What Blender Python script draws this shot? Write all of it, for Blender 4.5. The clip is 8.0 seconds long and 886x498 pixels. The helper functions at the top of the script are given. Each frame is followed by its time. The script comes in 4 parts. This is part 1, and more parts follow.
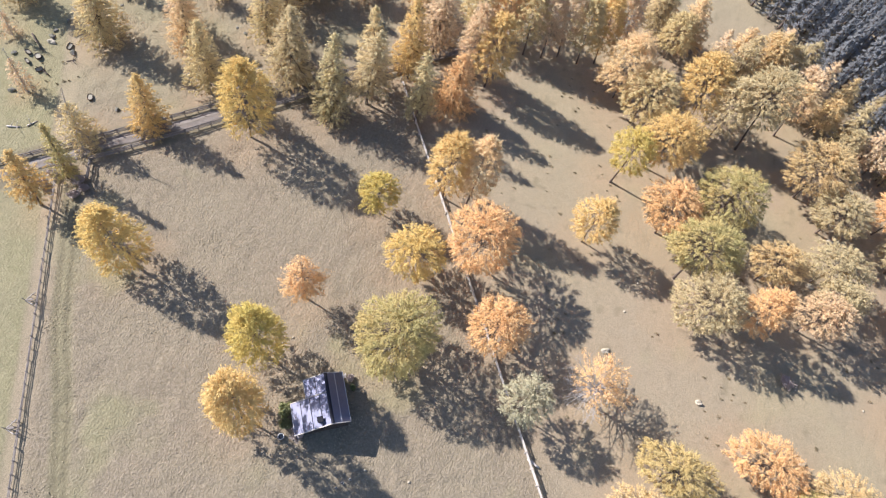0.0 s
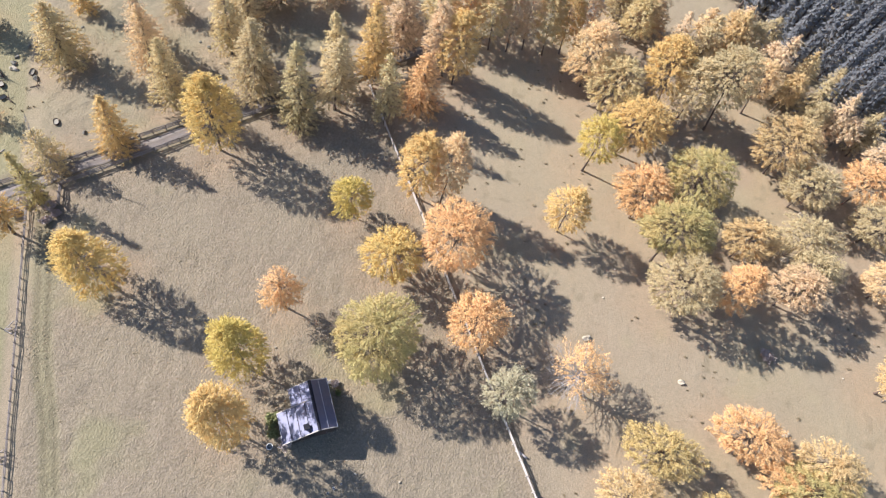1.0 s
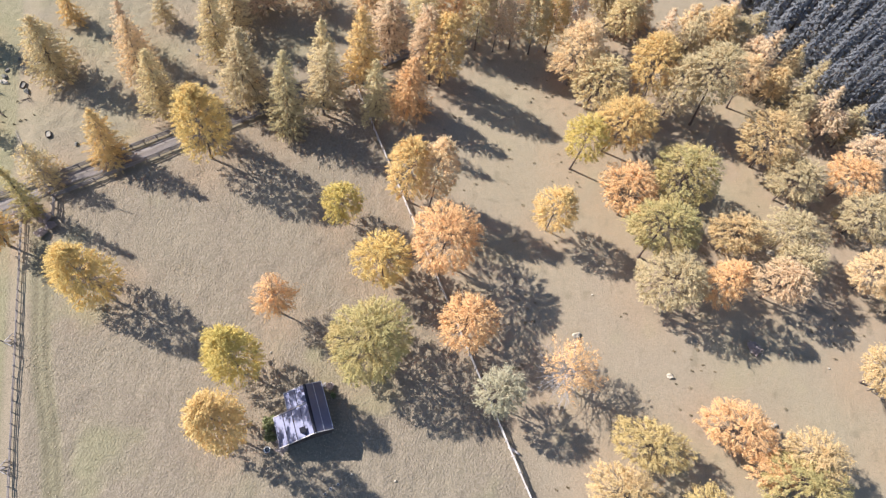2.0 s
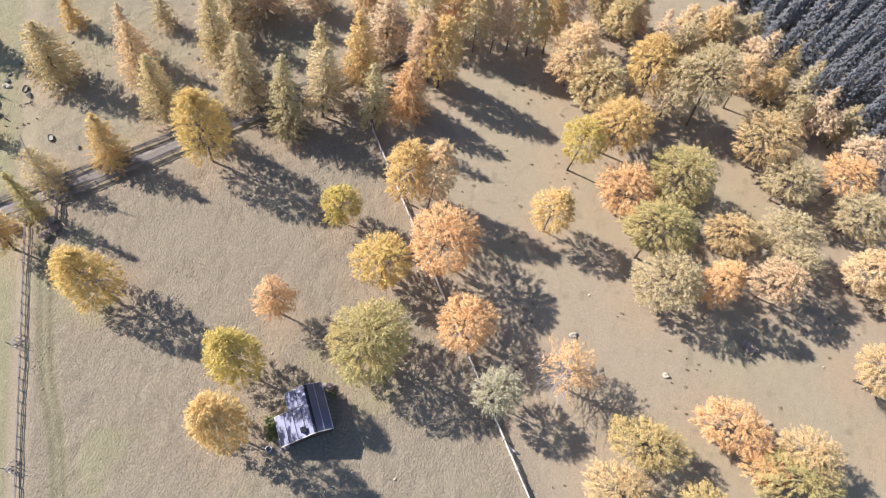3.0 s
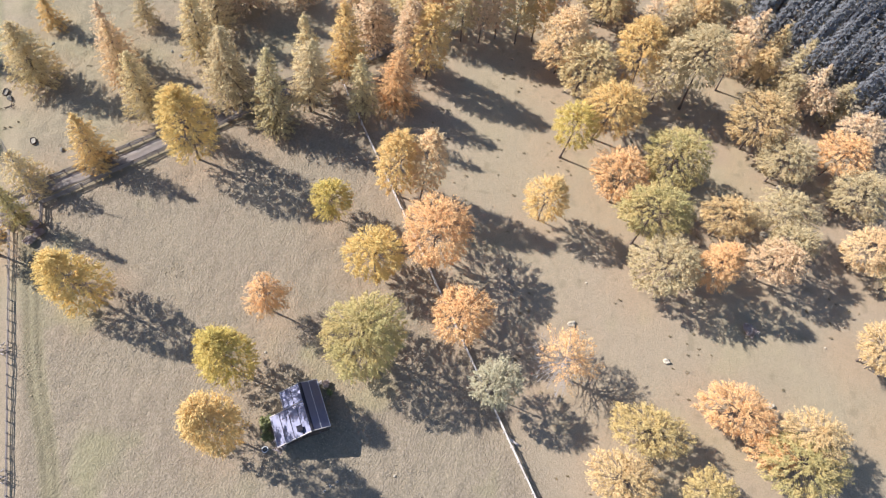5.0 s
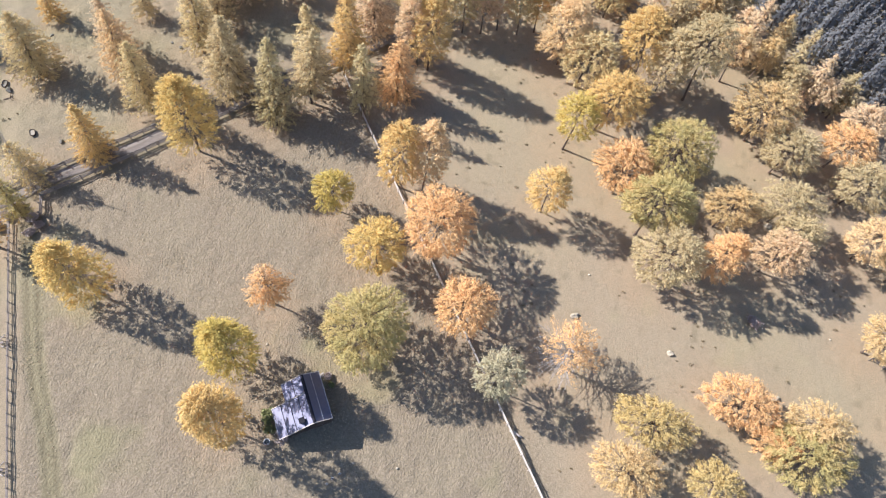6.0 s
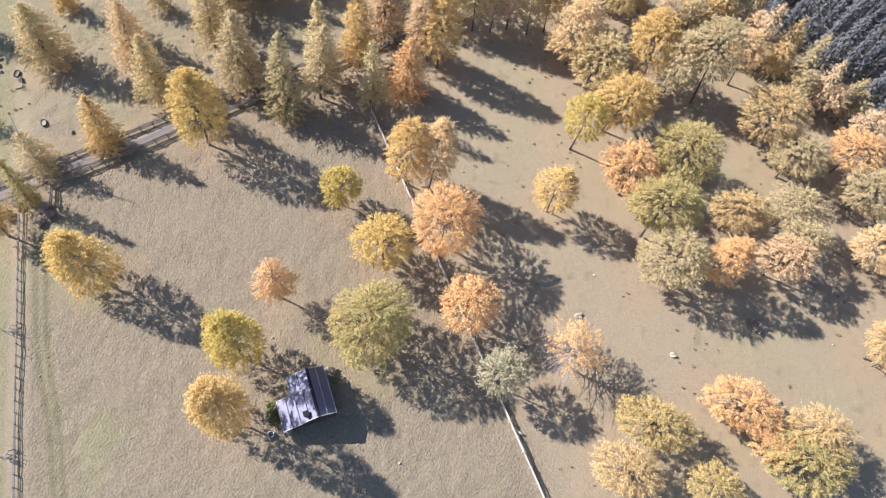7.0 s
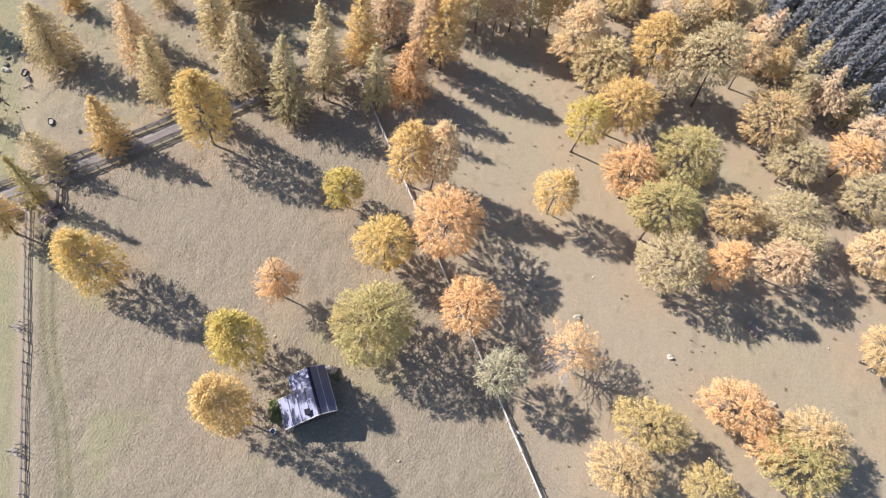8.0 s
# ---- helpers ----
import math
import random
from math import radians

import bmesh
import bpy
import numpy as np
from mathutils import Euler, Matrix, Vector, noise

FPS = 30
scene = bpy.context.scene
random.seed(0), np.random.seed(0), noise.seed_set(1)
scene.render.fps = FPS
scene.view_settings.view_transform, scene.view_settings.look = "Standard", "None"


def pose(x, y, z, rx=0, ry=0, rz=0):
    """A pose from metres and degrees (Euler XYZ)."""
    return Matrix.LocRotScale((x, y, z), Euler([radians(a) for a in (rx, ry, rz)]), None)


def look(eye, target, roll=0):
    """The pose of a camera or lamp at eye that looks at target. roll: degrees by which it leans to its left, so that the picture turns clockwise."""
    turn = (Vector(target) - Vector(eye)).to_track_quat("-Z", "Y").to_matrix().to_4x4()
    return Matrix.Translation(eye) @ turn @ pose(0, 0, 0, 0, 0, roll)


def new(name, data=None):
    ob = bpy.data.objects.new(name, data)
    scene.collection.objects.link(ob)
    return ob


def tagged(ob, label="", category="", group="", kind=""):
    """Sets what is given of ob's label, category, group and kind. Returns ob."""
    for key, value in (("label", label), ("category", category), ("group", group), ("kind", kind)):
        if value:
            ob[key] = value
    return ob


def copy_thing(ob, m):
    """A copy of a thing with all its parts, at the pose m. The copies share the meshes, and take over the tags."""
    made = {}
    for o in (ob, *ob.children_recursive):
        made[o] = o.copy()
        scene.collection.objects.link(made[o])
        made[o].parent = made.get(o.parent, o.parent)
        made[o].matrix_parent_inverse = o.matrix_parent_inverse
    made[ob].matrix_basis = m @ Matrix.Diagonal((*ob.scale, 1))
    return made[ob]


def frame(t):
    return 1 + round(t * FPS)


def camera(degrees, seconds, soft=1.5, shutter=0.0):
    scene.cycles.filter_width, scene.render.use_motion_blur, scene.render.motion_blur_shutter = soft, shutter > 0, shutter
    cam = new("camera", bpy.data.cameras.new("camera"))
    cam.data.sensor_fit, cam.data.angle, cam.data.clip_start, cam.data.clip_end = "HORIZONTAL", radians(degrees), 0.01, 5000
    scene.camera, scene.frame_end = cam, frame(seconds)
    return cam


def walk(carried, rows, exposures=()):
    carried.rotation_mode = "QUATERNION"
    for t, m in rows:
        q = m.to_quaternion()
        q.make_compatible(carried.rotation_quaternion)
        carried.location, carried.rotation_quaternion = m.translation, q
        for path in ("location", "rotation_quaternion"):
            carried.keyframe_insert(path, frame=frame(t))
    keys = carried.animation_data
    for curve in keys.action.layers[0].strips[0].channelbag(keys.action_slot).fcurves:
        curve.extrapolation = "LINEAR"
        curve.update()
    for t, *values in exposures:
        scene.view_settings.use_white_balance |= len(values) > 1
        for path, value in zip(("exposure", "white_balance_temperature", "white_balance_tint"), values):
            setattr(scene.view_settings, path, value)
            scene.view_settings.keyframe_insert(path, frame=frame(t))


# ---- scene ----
# ---- camera ----
cam = camera(76.0, 8.0, soft=1.2)
walk(cam, [
    (0.0, pose(7.485, -11.851, 74.174, 27.702, -9.023, 18.715)),
    (0.5, pose(8.705, -11.522, 74.513, 27.931, -8.346, 16.373)),
    (1.0, pose(9.575, -11.123, 75.160, 27.904, -7.759, 14.759)),
    (1.5, pose(10.180, -10.623, 76.018, 27.643, -7.333, 13.698)),
    (3.0, pose(10.772, -9.739, 78.359, 26.769, -6.870, 13.404)),
    (3.5, pose(10.961, -9.938, 78.349, 26.896, -6.791, 13.123)),
    (4.0, pose(11.277, -9.649, 78.185, 26.724, -6.555, 12.427)),
    (4.5, pose(11.438, -9.800, 77.495, 27.011, -6.404, 11.737)),
    (6.0, pose(11.362, -10.496, 75.914, 26.667, -6.264, 11.513)),
    (6.5, pose(11.099, -10.683, 75.906, 26.508, -6.424, 12.069)),
    (7.0, pose(10.881, -10.761, 76.238, 26.266, -6.548, 12.675)),
    (7.5, pose(10.846, -10.662, 76.835, 25.927, -6.620, 13.043)),
    (8.0, pose(10.900, -10.461, 77.479, 25.750, -6.567, 13.262)),
], exposures=[(0.0, 1.12, 5980, 15.5), (8.0, 1.12, 5980, 15.5)])

# ---- light ----
SUN_TO = Vector((0.8080, -0.1571, -0.5678)).normalized()   # the way the sunlight travels
sky_world = bpy.data.worlds.new("sky")
scene.world = sky_world
sky_world.use_nodes = True
wn = sky_world.node_tree.nodes
sky = wn.new("ShaderNodeTexSky")
sky.sky_type, sky.sun_disc = "NISHITA", False
sky.sun_elevation, sky.sun_rotation = radians(34.6), radians(281.0)
sky.altitude, sky.dust_density = 1500, 1.2
sky_world.node_tree.links.new(sky.outputs[0], wn["Background"].inputs[0])
wn["Background"].inputs[1].default_value = 0.088
sun_lamp = bpy.data.lights.new("sun", "SUN")
sun_lamp.energy, sun_lamp.angle, sun_lamp.color = 4.85, radians(0.6), (1.0, 0.93, 0.82)
sun = new("sun", sun_lamp)
sun.matrix_world = look((-60, 12, 60), Vector((-60, 12, 60)) + SUN_TO)


# ---- materials ----
class Nodes:
    """A small wrapper for building a node material."""

    def __init__(self, name):
        self.mat = bpy.data.materials.new(name)
        self.mat.use_nodes = True
        self.tree = self.mat.node_tree
        self.bsdf = self.tree.nodes["Principled BSDF"]
        self.out = self.tree.nodes["Material Output"]

    def add(self, kind, **sets):
        n = self.tree.nodes.new(kind)
        for key, value in sets.items():
            n.inputs[key.replace("_", " ")].default_value = value
        return n

    def link(self, a, b):
        self.tree.links.new(a, b)

    def coords(self):
        return self.add("ShaderNodeTexCoord").outputs["Object"]

    def noise(self, scale, detail=4.0, rough=0.55, at=None):
        n = self.add("ShaderNodeTexNoise", Scale=scale, Detail=detail, Roughness=rough)
        self.link(at or self.coords(), n.inputs["Vector"])
        return n.outputs["Fac"]

    def ramp(self, fac, *stops):
        n = self.add("ShaderNodeValToRGB")
        e = n.color_ramp.elements
        while len(e) < len(stops):
            e.new(0.5)
        for k, (at, col) in enumerate(stops):
            e[k].position, e[k].color = at, (*col, 1.0)
        self.link(fac, n.inputs["Fac"])
        return n.outputs["Color"]

    def mix(self, fac, a, b, how="MIX"):
        n = self.tree.nodes.new("ShaderNodeMix")
        n.data_type, n.blend_type = "RGBA", how
        for value, socket in ((fac, n.inputs[0]), (a, n.inputs[6]), (b, n.inputs[7])):
            if isinstance(value, (int, float)):
                socket.default_value = value
            elif isinstance(value, tuple):
                socket.default_value = (*value, 1.0)
            else:
                self.link(value, socket)
        return n.outputs[2]

    def math(self, op, a, b=0.0, clamp=False):
        n = self.tree.nodes.new("ShaderNodeMath")
        n.operation, n.use_clamp = op, clamp
        for value, socket in ((a, n.inputs[0]), (b, n.inputs[1])):
            if isinstance(value, (int, float)):
                socket.default_value = value
            else:
                self.link(value, socket)
        return n.outputs[0]

    def bump(self, height, strength, distance):
        n = self.add("ShaderNodeBump", Strength=strength, Distance=distance)
        self.link(height, n.inputs["Height"])
        self.link(n.outputs[0], self.bsdf.inputs["Normal"])

    def done(self, colour, rough=0.85, metal=0.0, spec=0.3):
        if isinstance(colour, tuple):
            self.bsdf.inputs["Base Color"].default_value = (*colour, 1.0)
        else:
            self.link(colour, self.bsdf.inputs["Base Color"])
        if isinstance(rough, float):
            self.bsdf.inputs["Roughness"].default_value = rough
        else:
            self.link(rough, self.bsdf.inputs["Roughness"])
        self.bsdf.inputs["Metallic"].default_value = metal
        self.bsdf.inputs["Specular IOR Level"].default_value = spec
        return self.mat


def tone(c, k):
    return tuple(min(1.0, v * k) for v in c)


def foliage_material(name, base, second, glow=0.25):
    """Autumn needles: tufts differ one by one and in soft patches; light shines through."""
    n = Nodes(name)
    tuft = n.add("ShaderNodeNewGeometry").outputs["Random Per Island"]
    col = n.ramp(tuft, (0.0, tone(base, 0.88)), (0.45, base), (0.8, tone(base, 1.06)), (1.0, tone(base, 1.14)))
    patch = n.ramp(n.noise(0.35, 3.0), (0.42, (0, 0, 0)), (0.62, (1, 1, 1)))
    col = n.mix(n.math("MULTIPLY", patch, 0.75), col, second)
    n.done(col, 0.8, spec=0.08)
    tr = n.tree.nodes.new("ShaderNodeBsdfTranslucent")
    n.link(col, tr.inputs["Color"])
    mx = n.tree.nodes.new("ShaderNodeMixShader")
    mx.inputs[0].default_value = glow
    n.link(n.bsdf.outputs[0], mx.inputs[1])
    n.link(tr.outputs[0], mx.inputs[2])
    n.link(mx.outputs[0], n.out.inputs["Surface"])
    return n.mat


HUES = {
    "yellow": ((0.70, 0.505, 0.185), (0.62, 0.48, 0.185)),
    "gold": ((0.70, 0.49, 0.20), (0.65, 0.48, 0.205)),
    "orange": ((0.76, 0.485, 0.235), (0.72, 0.48, 0.235)),
    "rose": ((0.69, 0.495, 0.30), (0.63, 0.48, 0.29)),
    "yellowgreen": ((0.56, 0.445, 0.135), (0.61, 0.455, 0.15)),
    "green_gold": ((0.46, 0.395, 0.17), (0.56, 0.425, 0.185)),
    # olive_gold, olive and green are lifted and dulled to hold distance haze
    "olive_gold": ((0.63, 0.515, 0.27), (0.68, 0.52, 0.27)),
    "olive": ((0.585, 0.48, 0.275), (0.64, 0.495, 0.275)),
    "green": ((0.55, 0.465, 0.25), (0.60, 0.475, 0.25)),
    "greygreen": ((0.43, 0.40, 0.265), (0.48, 0.41, 0.265)),
    # paler set, mostly for far larches: air haze is mixed into the needle colour
    "hazed_gold": ((0.64, 0.465, 0.235), (0.59, 0.455, 0.23)),
    "hazed_orange": ((0.74, 0.54, 0.30), (0.69, 0.53, 0.29)),
    "hazed_rose": ((0.72, 0.54, 0.345), (0.66, 0.52, 0.32)),
    "hazed_green": ((0.52, 0.43, 0.245), (0.57, 0.445, 0.25)),
    "lemon": ((0.57, 0.435, 0.19), (0.54, 0.425, 0.19)),
}
NEEDLES = {k: foliage_material("needles_" + k, *v) for k, v in HUES.items()}
# far lighter and greyer than spruce needles: distance haze put into the colour
SPRUCE_NEEDLES = foliage_material("needles_spruce_hazed", (0.28, 0.29, 0.305), (0.31, 0.315, 0.315), 0.45)
SHRUB_LEAVES = foliage_material("leaves_shrub", (0.29, 0.31, 0.15), (0.34, 0.33, 0.18), 0.4)
DRY_LEAVES = foliage_material("leaves_dry_shrub", (0.44, 0.37, 0.34), (0.5, 0.41, 0.36), 0.2)


def bark_material(name, dark, light):
    n = Nodes(name)
    c = n.mix(n.noise(7.0, 6.0, 0.7), dark, light)
    n.bump(n.noise(16.0, 5.0, 0.7), 0.8, 0.03)
    return n.done(c, 0.95)


BARK = bark_material("larch_bark", (0.07, 0.05, 0.04), (0.17, 0.13, 0.105))
DEAD_BARK = bark_material("dead_wood", (0.22, 0.2, 0.185), (0.40, 0.37, 0.35))


def wood_material(name, dark, light, scale=9.0):
    """Weathered timber: every piece its own tone, streaks and stains."""
    n = Nodes(name)
    one = n.add("ShaderNodeObjectInfo").outputs["Random"]
    c = n.mix(n.noise(scale, 6.0, 0.65), dark, light)
    c = n.mix(n.math("MULTIPLY", one, 0.45), c, tone(dark, 0.9))
    c = n.mix(n.math("MULTIPLY", n.noise(1.3, 3.0), 0.3), c, tone(light, 1.1))
    n.bump(n.noise(scale * 3, 5.0, 0.7), 0.5, 0.01)
    return n.done(c, 0.85)


PALE_WOOD = wood_material("pale_weathered_wood", (0.34, 0.30, 0.27), (0.60, 0.55, 0.50))
GREY_WOOD = wood_material("grey_weathered_wood", (0.13, 0.112, 0.105), (0.31, 0.275, 0.255))
DARK_WOOD = wood_material("dark_stained_wood", (0.035, 0.025, 0.022), (0.095, 0.07, 0.06))


def roof_material():
    n = Nodes("roof_sheet_metal")
    one = n.add("ShaderNodeObjectInfo").outputs["Random"]
    c = n.mix(n.noise(1.6, 5.0, 0.65), (0.13, 0.135, 0.20), (0.21, 0.215, 0.29))
    rust = n.ramp(n.noise(3.2, 6.0, 0.7), (0.60, (0, 0, 0)), (0.72, (1, 1, 1)))
    c = n.mix(n.math("MULTIPLY", rust, 0.5), c, (0.15, 0.15, 0.20))
    c = n.mix(n.math("MULTIPLY", one, 0.25), c, (0.27, 0.275, 0.34))
    n.bump(n.noise(2.5, 3.0), 0.12, 0.03)
    return n.done(c, n.math("ADD", n.math("MULTIPLY", n.noise(5.0), 0.14), 0.47), metal=1.0, spec=0.5)


ROOF_METAL = roof_material()
# seam metal, taken near-black so that the chimney includes its shadow
SEAM_METAL = bark_material("dark_seam_metal", (0.012, 0.012, 0.018), (0.03, 0.03, 0.04))
PALE_METAL = bark_material("pale_seam_metal", (0.42, 0.42, 0.46), (0.6, 0.6, 0.62))


def ground_material():
    """Grazed autumn turf. The 'turf' colour layer holds: R greener sward, G bare or worn soil, B fallen needles, A short-grazed pale grass."""
    n = Nodes("meadow_turf")
    at = n.coords()
    lay = n.tree.nodes.new("ShaderNodeAttribute")
    lay.attribute_name = "turf"
    split = n.tree.nodes.new("ShaderNodeSeparateColor")
    n.link(lay.outputs["Color"], split.inputs[0])
    green, worn, litter = split.outputs
    straw = n.ramp(n.noise(2.6, 6.0, 0.7, at), (0.28, (0.165, 0.135, 0.096)), (0.5, (0.252, 0.207, 0.154)), (0.72, (0.35, 0.288, 0.218)))
    sward = n.ramp(n.noise(1.1, 6.0, 0.65, at), (0.3, (0.21, 0.205, 0.10)), (0.7, (0.32, 0.30, 0.17)))
    c = n.mix(green, straw, sward)
    c = n.mix(n.math("MULTIPLY", lay.outputs["Alpha"], 0.55), c, n.ramp(n.noise(4.0, 5.0, 0.7, at), (0.3, (0.345, 0.275, 0.185)), (0.7, (0.455, 0.365, 0.255))))
    wide = n.ramp(n.noise(0.085, 5.0, 0.6, at), (0.38, (0, 0, 0)), (0.66, (1, 1, 1)))
    c = n.mix(n.math("MULTIPLY", wide, 0.35), c, (0.30, 0.26, 0.185))
    c = n.mix(n.math("MULTIPLY", litter, n.ramp(n.noise(5.0, 4.0, 0.8, at), (0.3, (0.2, 0.2, 0.2)), (0.7, (1, 1, 1)))), c, (0.43, 0.275, 0.165))
    c = n.mix(n.math("MULTIPLY", worn, 0.8), c, (0.16, 0.14, 0.092))
    cells = n.add("ShaderNodeTexVoronoi", Scale=4.0, Randomness=1.0)
    cells.feature = "SMOOTH_F1"
    cells.inputs["Smoothness"].default_value = 0.45
    warp = n.tree.nodes.new("ShaderNodeVectorMath")
    warp.operation = "ADD"
    n.link(at, warp.inputs[0])
    shift = n.add("ShaderNodeTexNoise", Scale=3.0, Detail=3.0)
    n.link(at, shift.inputs["Vector"])
    little = n.tree.nodes.new("ShaderNodeVectorMath")
    little.operation = "SCALE"
    little.inputs["Scale"].default_value = 0.3
    n.link(shift.outputs["Color"], little.inputs[0])
    n.link(little.outputs[0], warp.inputs[1])
    n.link(warp.outputs[0], cells.inputs["Vector"])
    clump = n.math("SUBTRACT", 1.0, cells.outputs["Distance"], True)
    rough = n.math("SUBTRACT", 1.0, n.math("MULTIPLY", lay.outputs["Alpha"], 0.8))
    # shade between the tussocks, painted as a darker colour in the clump hollows
    gap_shade = n.math("MULTIPLY", n.ramp(clump, (0.38, (1, 1, 1)), (0.6, (0, 0, 0))), n.math("MULTIPLY", rough, 0.25))
    c = n.mix(gap_shade, c, (0.15, 0.125, 0.08))
    blades = n.noise(8.0, 5.0, 0.8, at)
    c = n.mix(n.math("MULTIPLY", n.ramp(blades, (0.4, (1, 1, 1)), (0.56, (0, 0, 0))), 0.5), c, (0.17, 0.145, 0.085))
    n.bump(n.math("ADD", n.math("MULTIPLY", blades, 0.5), n.math("MULTIPLY", clump, n.math("ADD", n.math("MULTIPLY", n.math("MULTIPLY", rough, n.ramp(n.noise(0.22, 3.0, 0.6, at), (0.3, (0.55, 0.55, 0.55)), (0.7, (1, 1, 1)))), 0.66), 0.05))), 0.9, 0.15)
    return n.done(c, 0.95, spec=0.12)


TURF = ground_material()


def gravel_material():
    n = Nodes("track_gravel")
    c = n.ramp(n.noise(1.2, 6.0, 0.7), (0.3, (0.22, 0.19, 0.172)), (0.7, (0.34, 0.30, 0.275)))
    c = n.mix(n.ramp(n.noise(7.0, 6.0, 0.8), (0.4, (0, 0, 0)), (0.65, (0.8, 0.8, 0.8))), c, (0.17, 0.15, 0.135))
    lay = n.tree.nodes.new("ShaderNodeAttribute")
    lay.attribute_name = "turf"
    edge = n.math("MULTIPLY", lay.outputs["Fac"], n.math("ADD", n.noise(2.4, 5.0, 0.7), 0.25), True)
    c = n.mix(edge, c, (0.15, 0.13, 0.10))
    n.bump(n.noise(9.0, 5.0, 0.8), 0.8, 0.06)
    return n.done(c, 0.95, spec=0.15)


STRAW = foliage_material("straw_grass", (0.40, 0.335, 0.245), (0.37, 0.315, 0.215), 0.4)
GRAVEL = gravel_material()
BROWN_GRASS = foliage_material("brown_grass", (0.20, 0.165, 0.10), (0.26, 0.20, 0.12), 0.3)


def stone_material(name, dark, light, moss):
    n = Nodes(name)
    c = n.mix(n.noise(3.5, 6.0, 0.7), dark, light)
    c = n.mix(n.math("MULTIPLY", n.ramp(n.noise(2.2, 4.0), (0.45, (0, 0, 0)), (0.6, (1, 1, 1))), moss), c, (0.13, 0.13, 0.06))
    n.bump(n.noise(9.0, 6.0, 0.7), 0.7, 0.05)
    return n.done(c, 0.9)


PALE_STONE = stone_material("pale_limestone", (0.32, 0.275, 0.21), (0.60, 0.53, 0.42), 0.45)
DARK_STONE = stone_material("dark_mossy_stone", (0.10, 0.095, 0.085), (0.27, 0.25, 0.22), 0.8)
SILT = stone_material("pale_silt", (0.26, 0.24, 0.19), (0.42, 0.38, 0.31), 0.3)
WHITE_PLASTIC = Nodes("white_plastic").done((0.78, 0.77, 0.74), 0.45)
GLASS_DARK = Nodes("window_glass").done((0.03, 0.035, 0.04), 0.08, spec=0.8)


# ---- ground ----
FAR = 1500.0


def ground_z(x, y):
    """The meadow's even slope, which eases off in the distance."""
    return 0.0128 * FAR * math.tanh(x / FAR) + 0.1067 * FAR * math.tanh(y / FAR)


def lattice_noise(x, y, size, seed):
    """Smooth noise from -1 to 1 with bumps about size metres apart."""
    rng = np.random.default_rng(seed)
    table = rng.uniform(-1, 1, (256, 256))
    u, v = x / size, y / size
    i, j = np.floor(u).astype(int), np.floor(v).astype(int)
    a, b = u - i, v - j
    a, b = a * a * (3 - 2 * a), b * b * (3 - 2 * b)
    t = lambda p, q: table[p % 256, q % 256]
    return (t(i, j) * (1 - a) + t(i + 1, j) * a) * (1 - b) + (t(i, j + 1) * (1 - a) + t(i + 1, j + 1) * a) * b


def spread(lo, hi, step, reach):
    """Even steps from lo to hi, then ever wider ones out to reach."""
    mid = np.arange(lo, hi + step, step)
    wide = step * 1.35 ** np.arange(1, 60)
    out = np.cumsum(wide)
    out = out[out < reach]
    return np.concatenate([(lo - out)[::-1], mid, mid[-1] + out])


def along(x, y, p, q):
    """How far beside (left of p to q positive) the line through p and q."""
    dx, dy = q[0] - p[0], q[1] - p[1]
    k = math.hypot(dx, dy)
    return (dx * (y - p[1]) - dy * (x - p[0])) / k


MID_FENCE = ((-9.9, 52.3), (33.5, -6.1))
LEFT_FENCE = ((-47.5, 16.8), (-26.8, -24.9))
RUTS = ((-41.4, 9.9), (-26.6, -14.5))
TRACK = ((-62.0, 8.6), (4.0, 69.6))


def smooth(v, a, b):
    k = np.clip((v - a) / (b - a), 0, 1)
    return k * k * (3 - 2 * k)


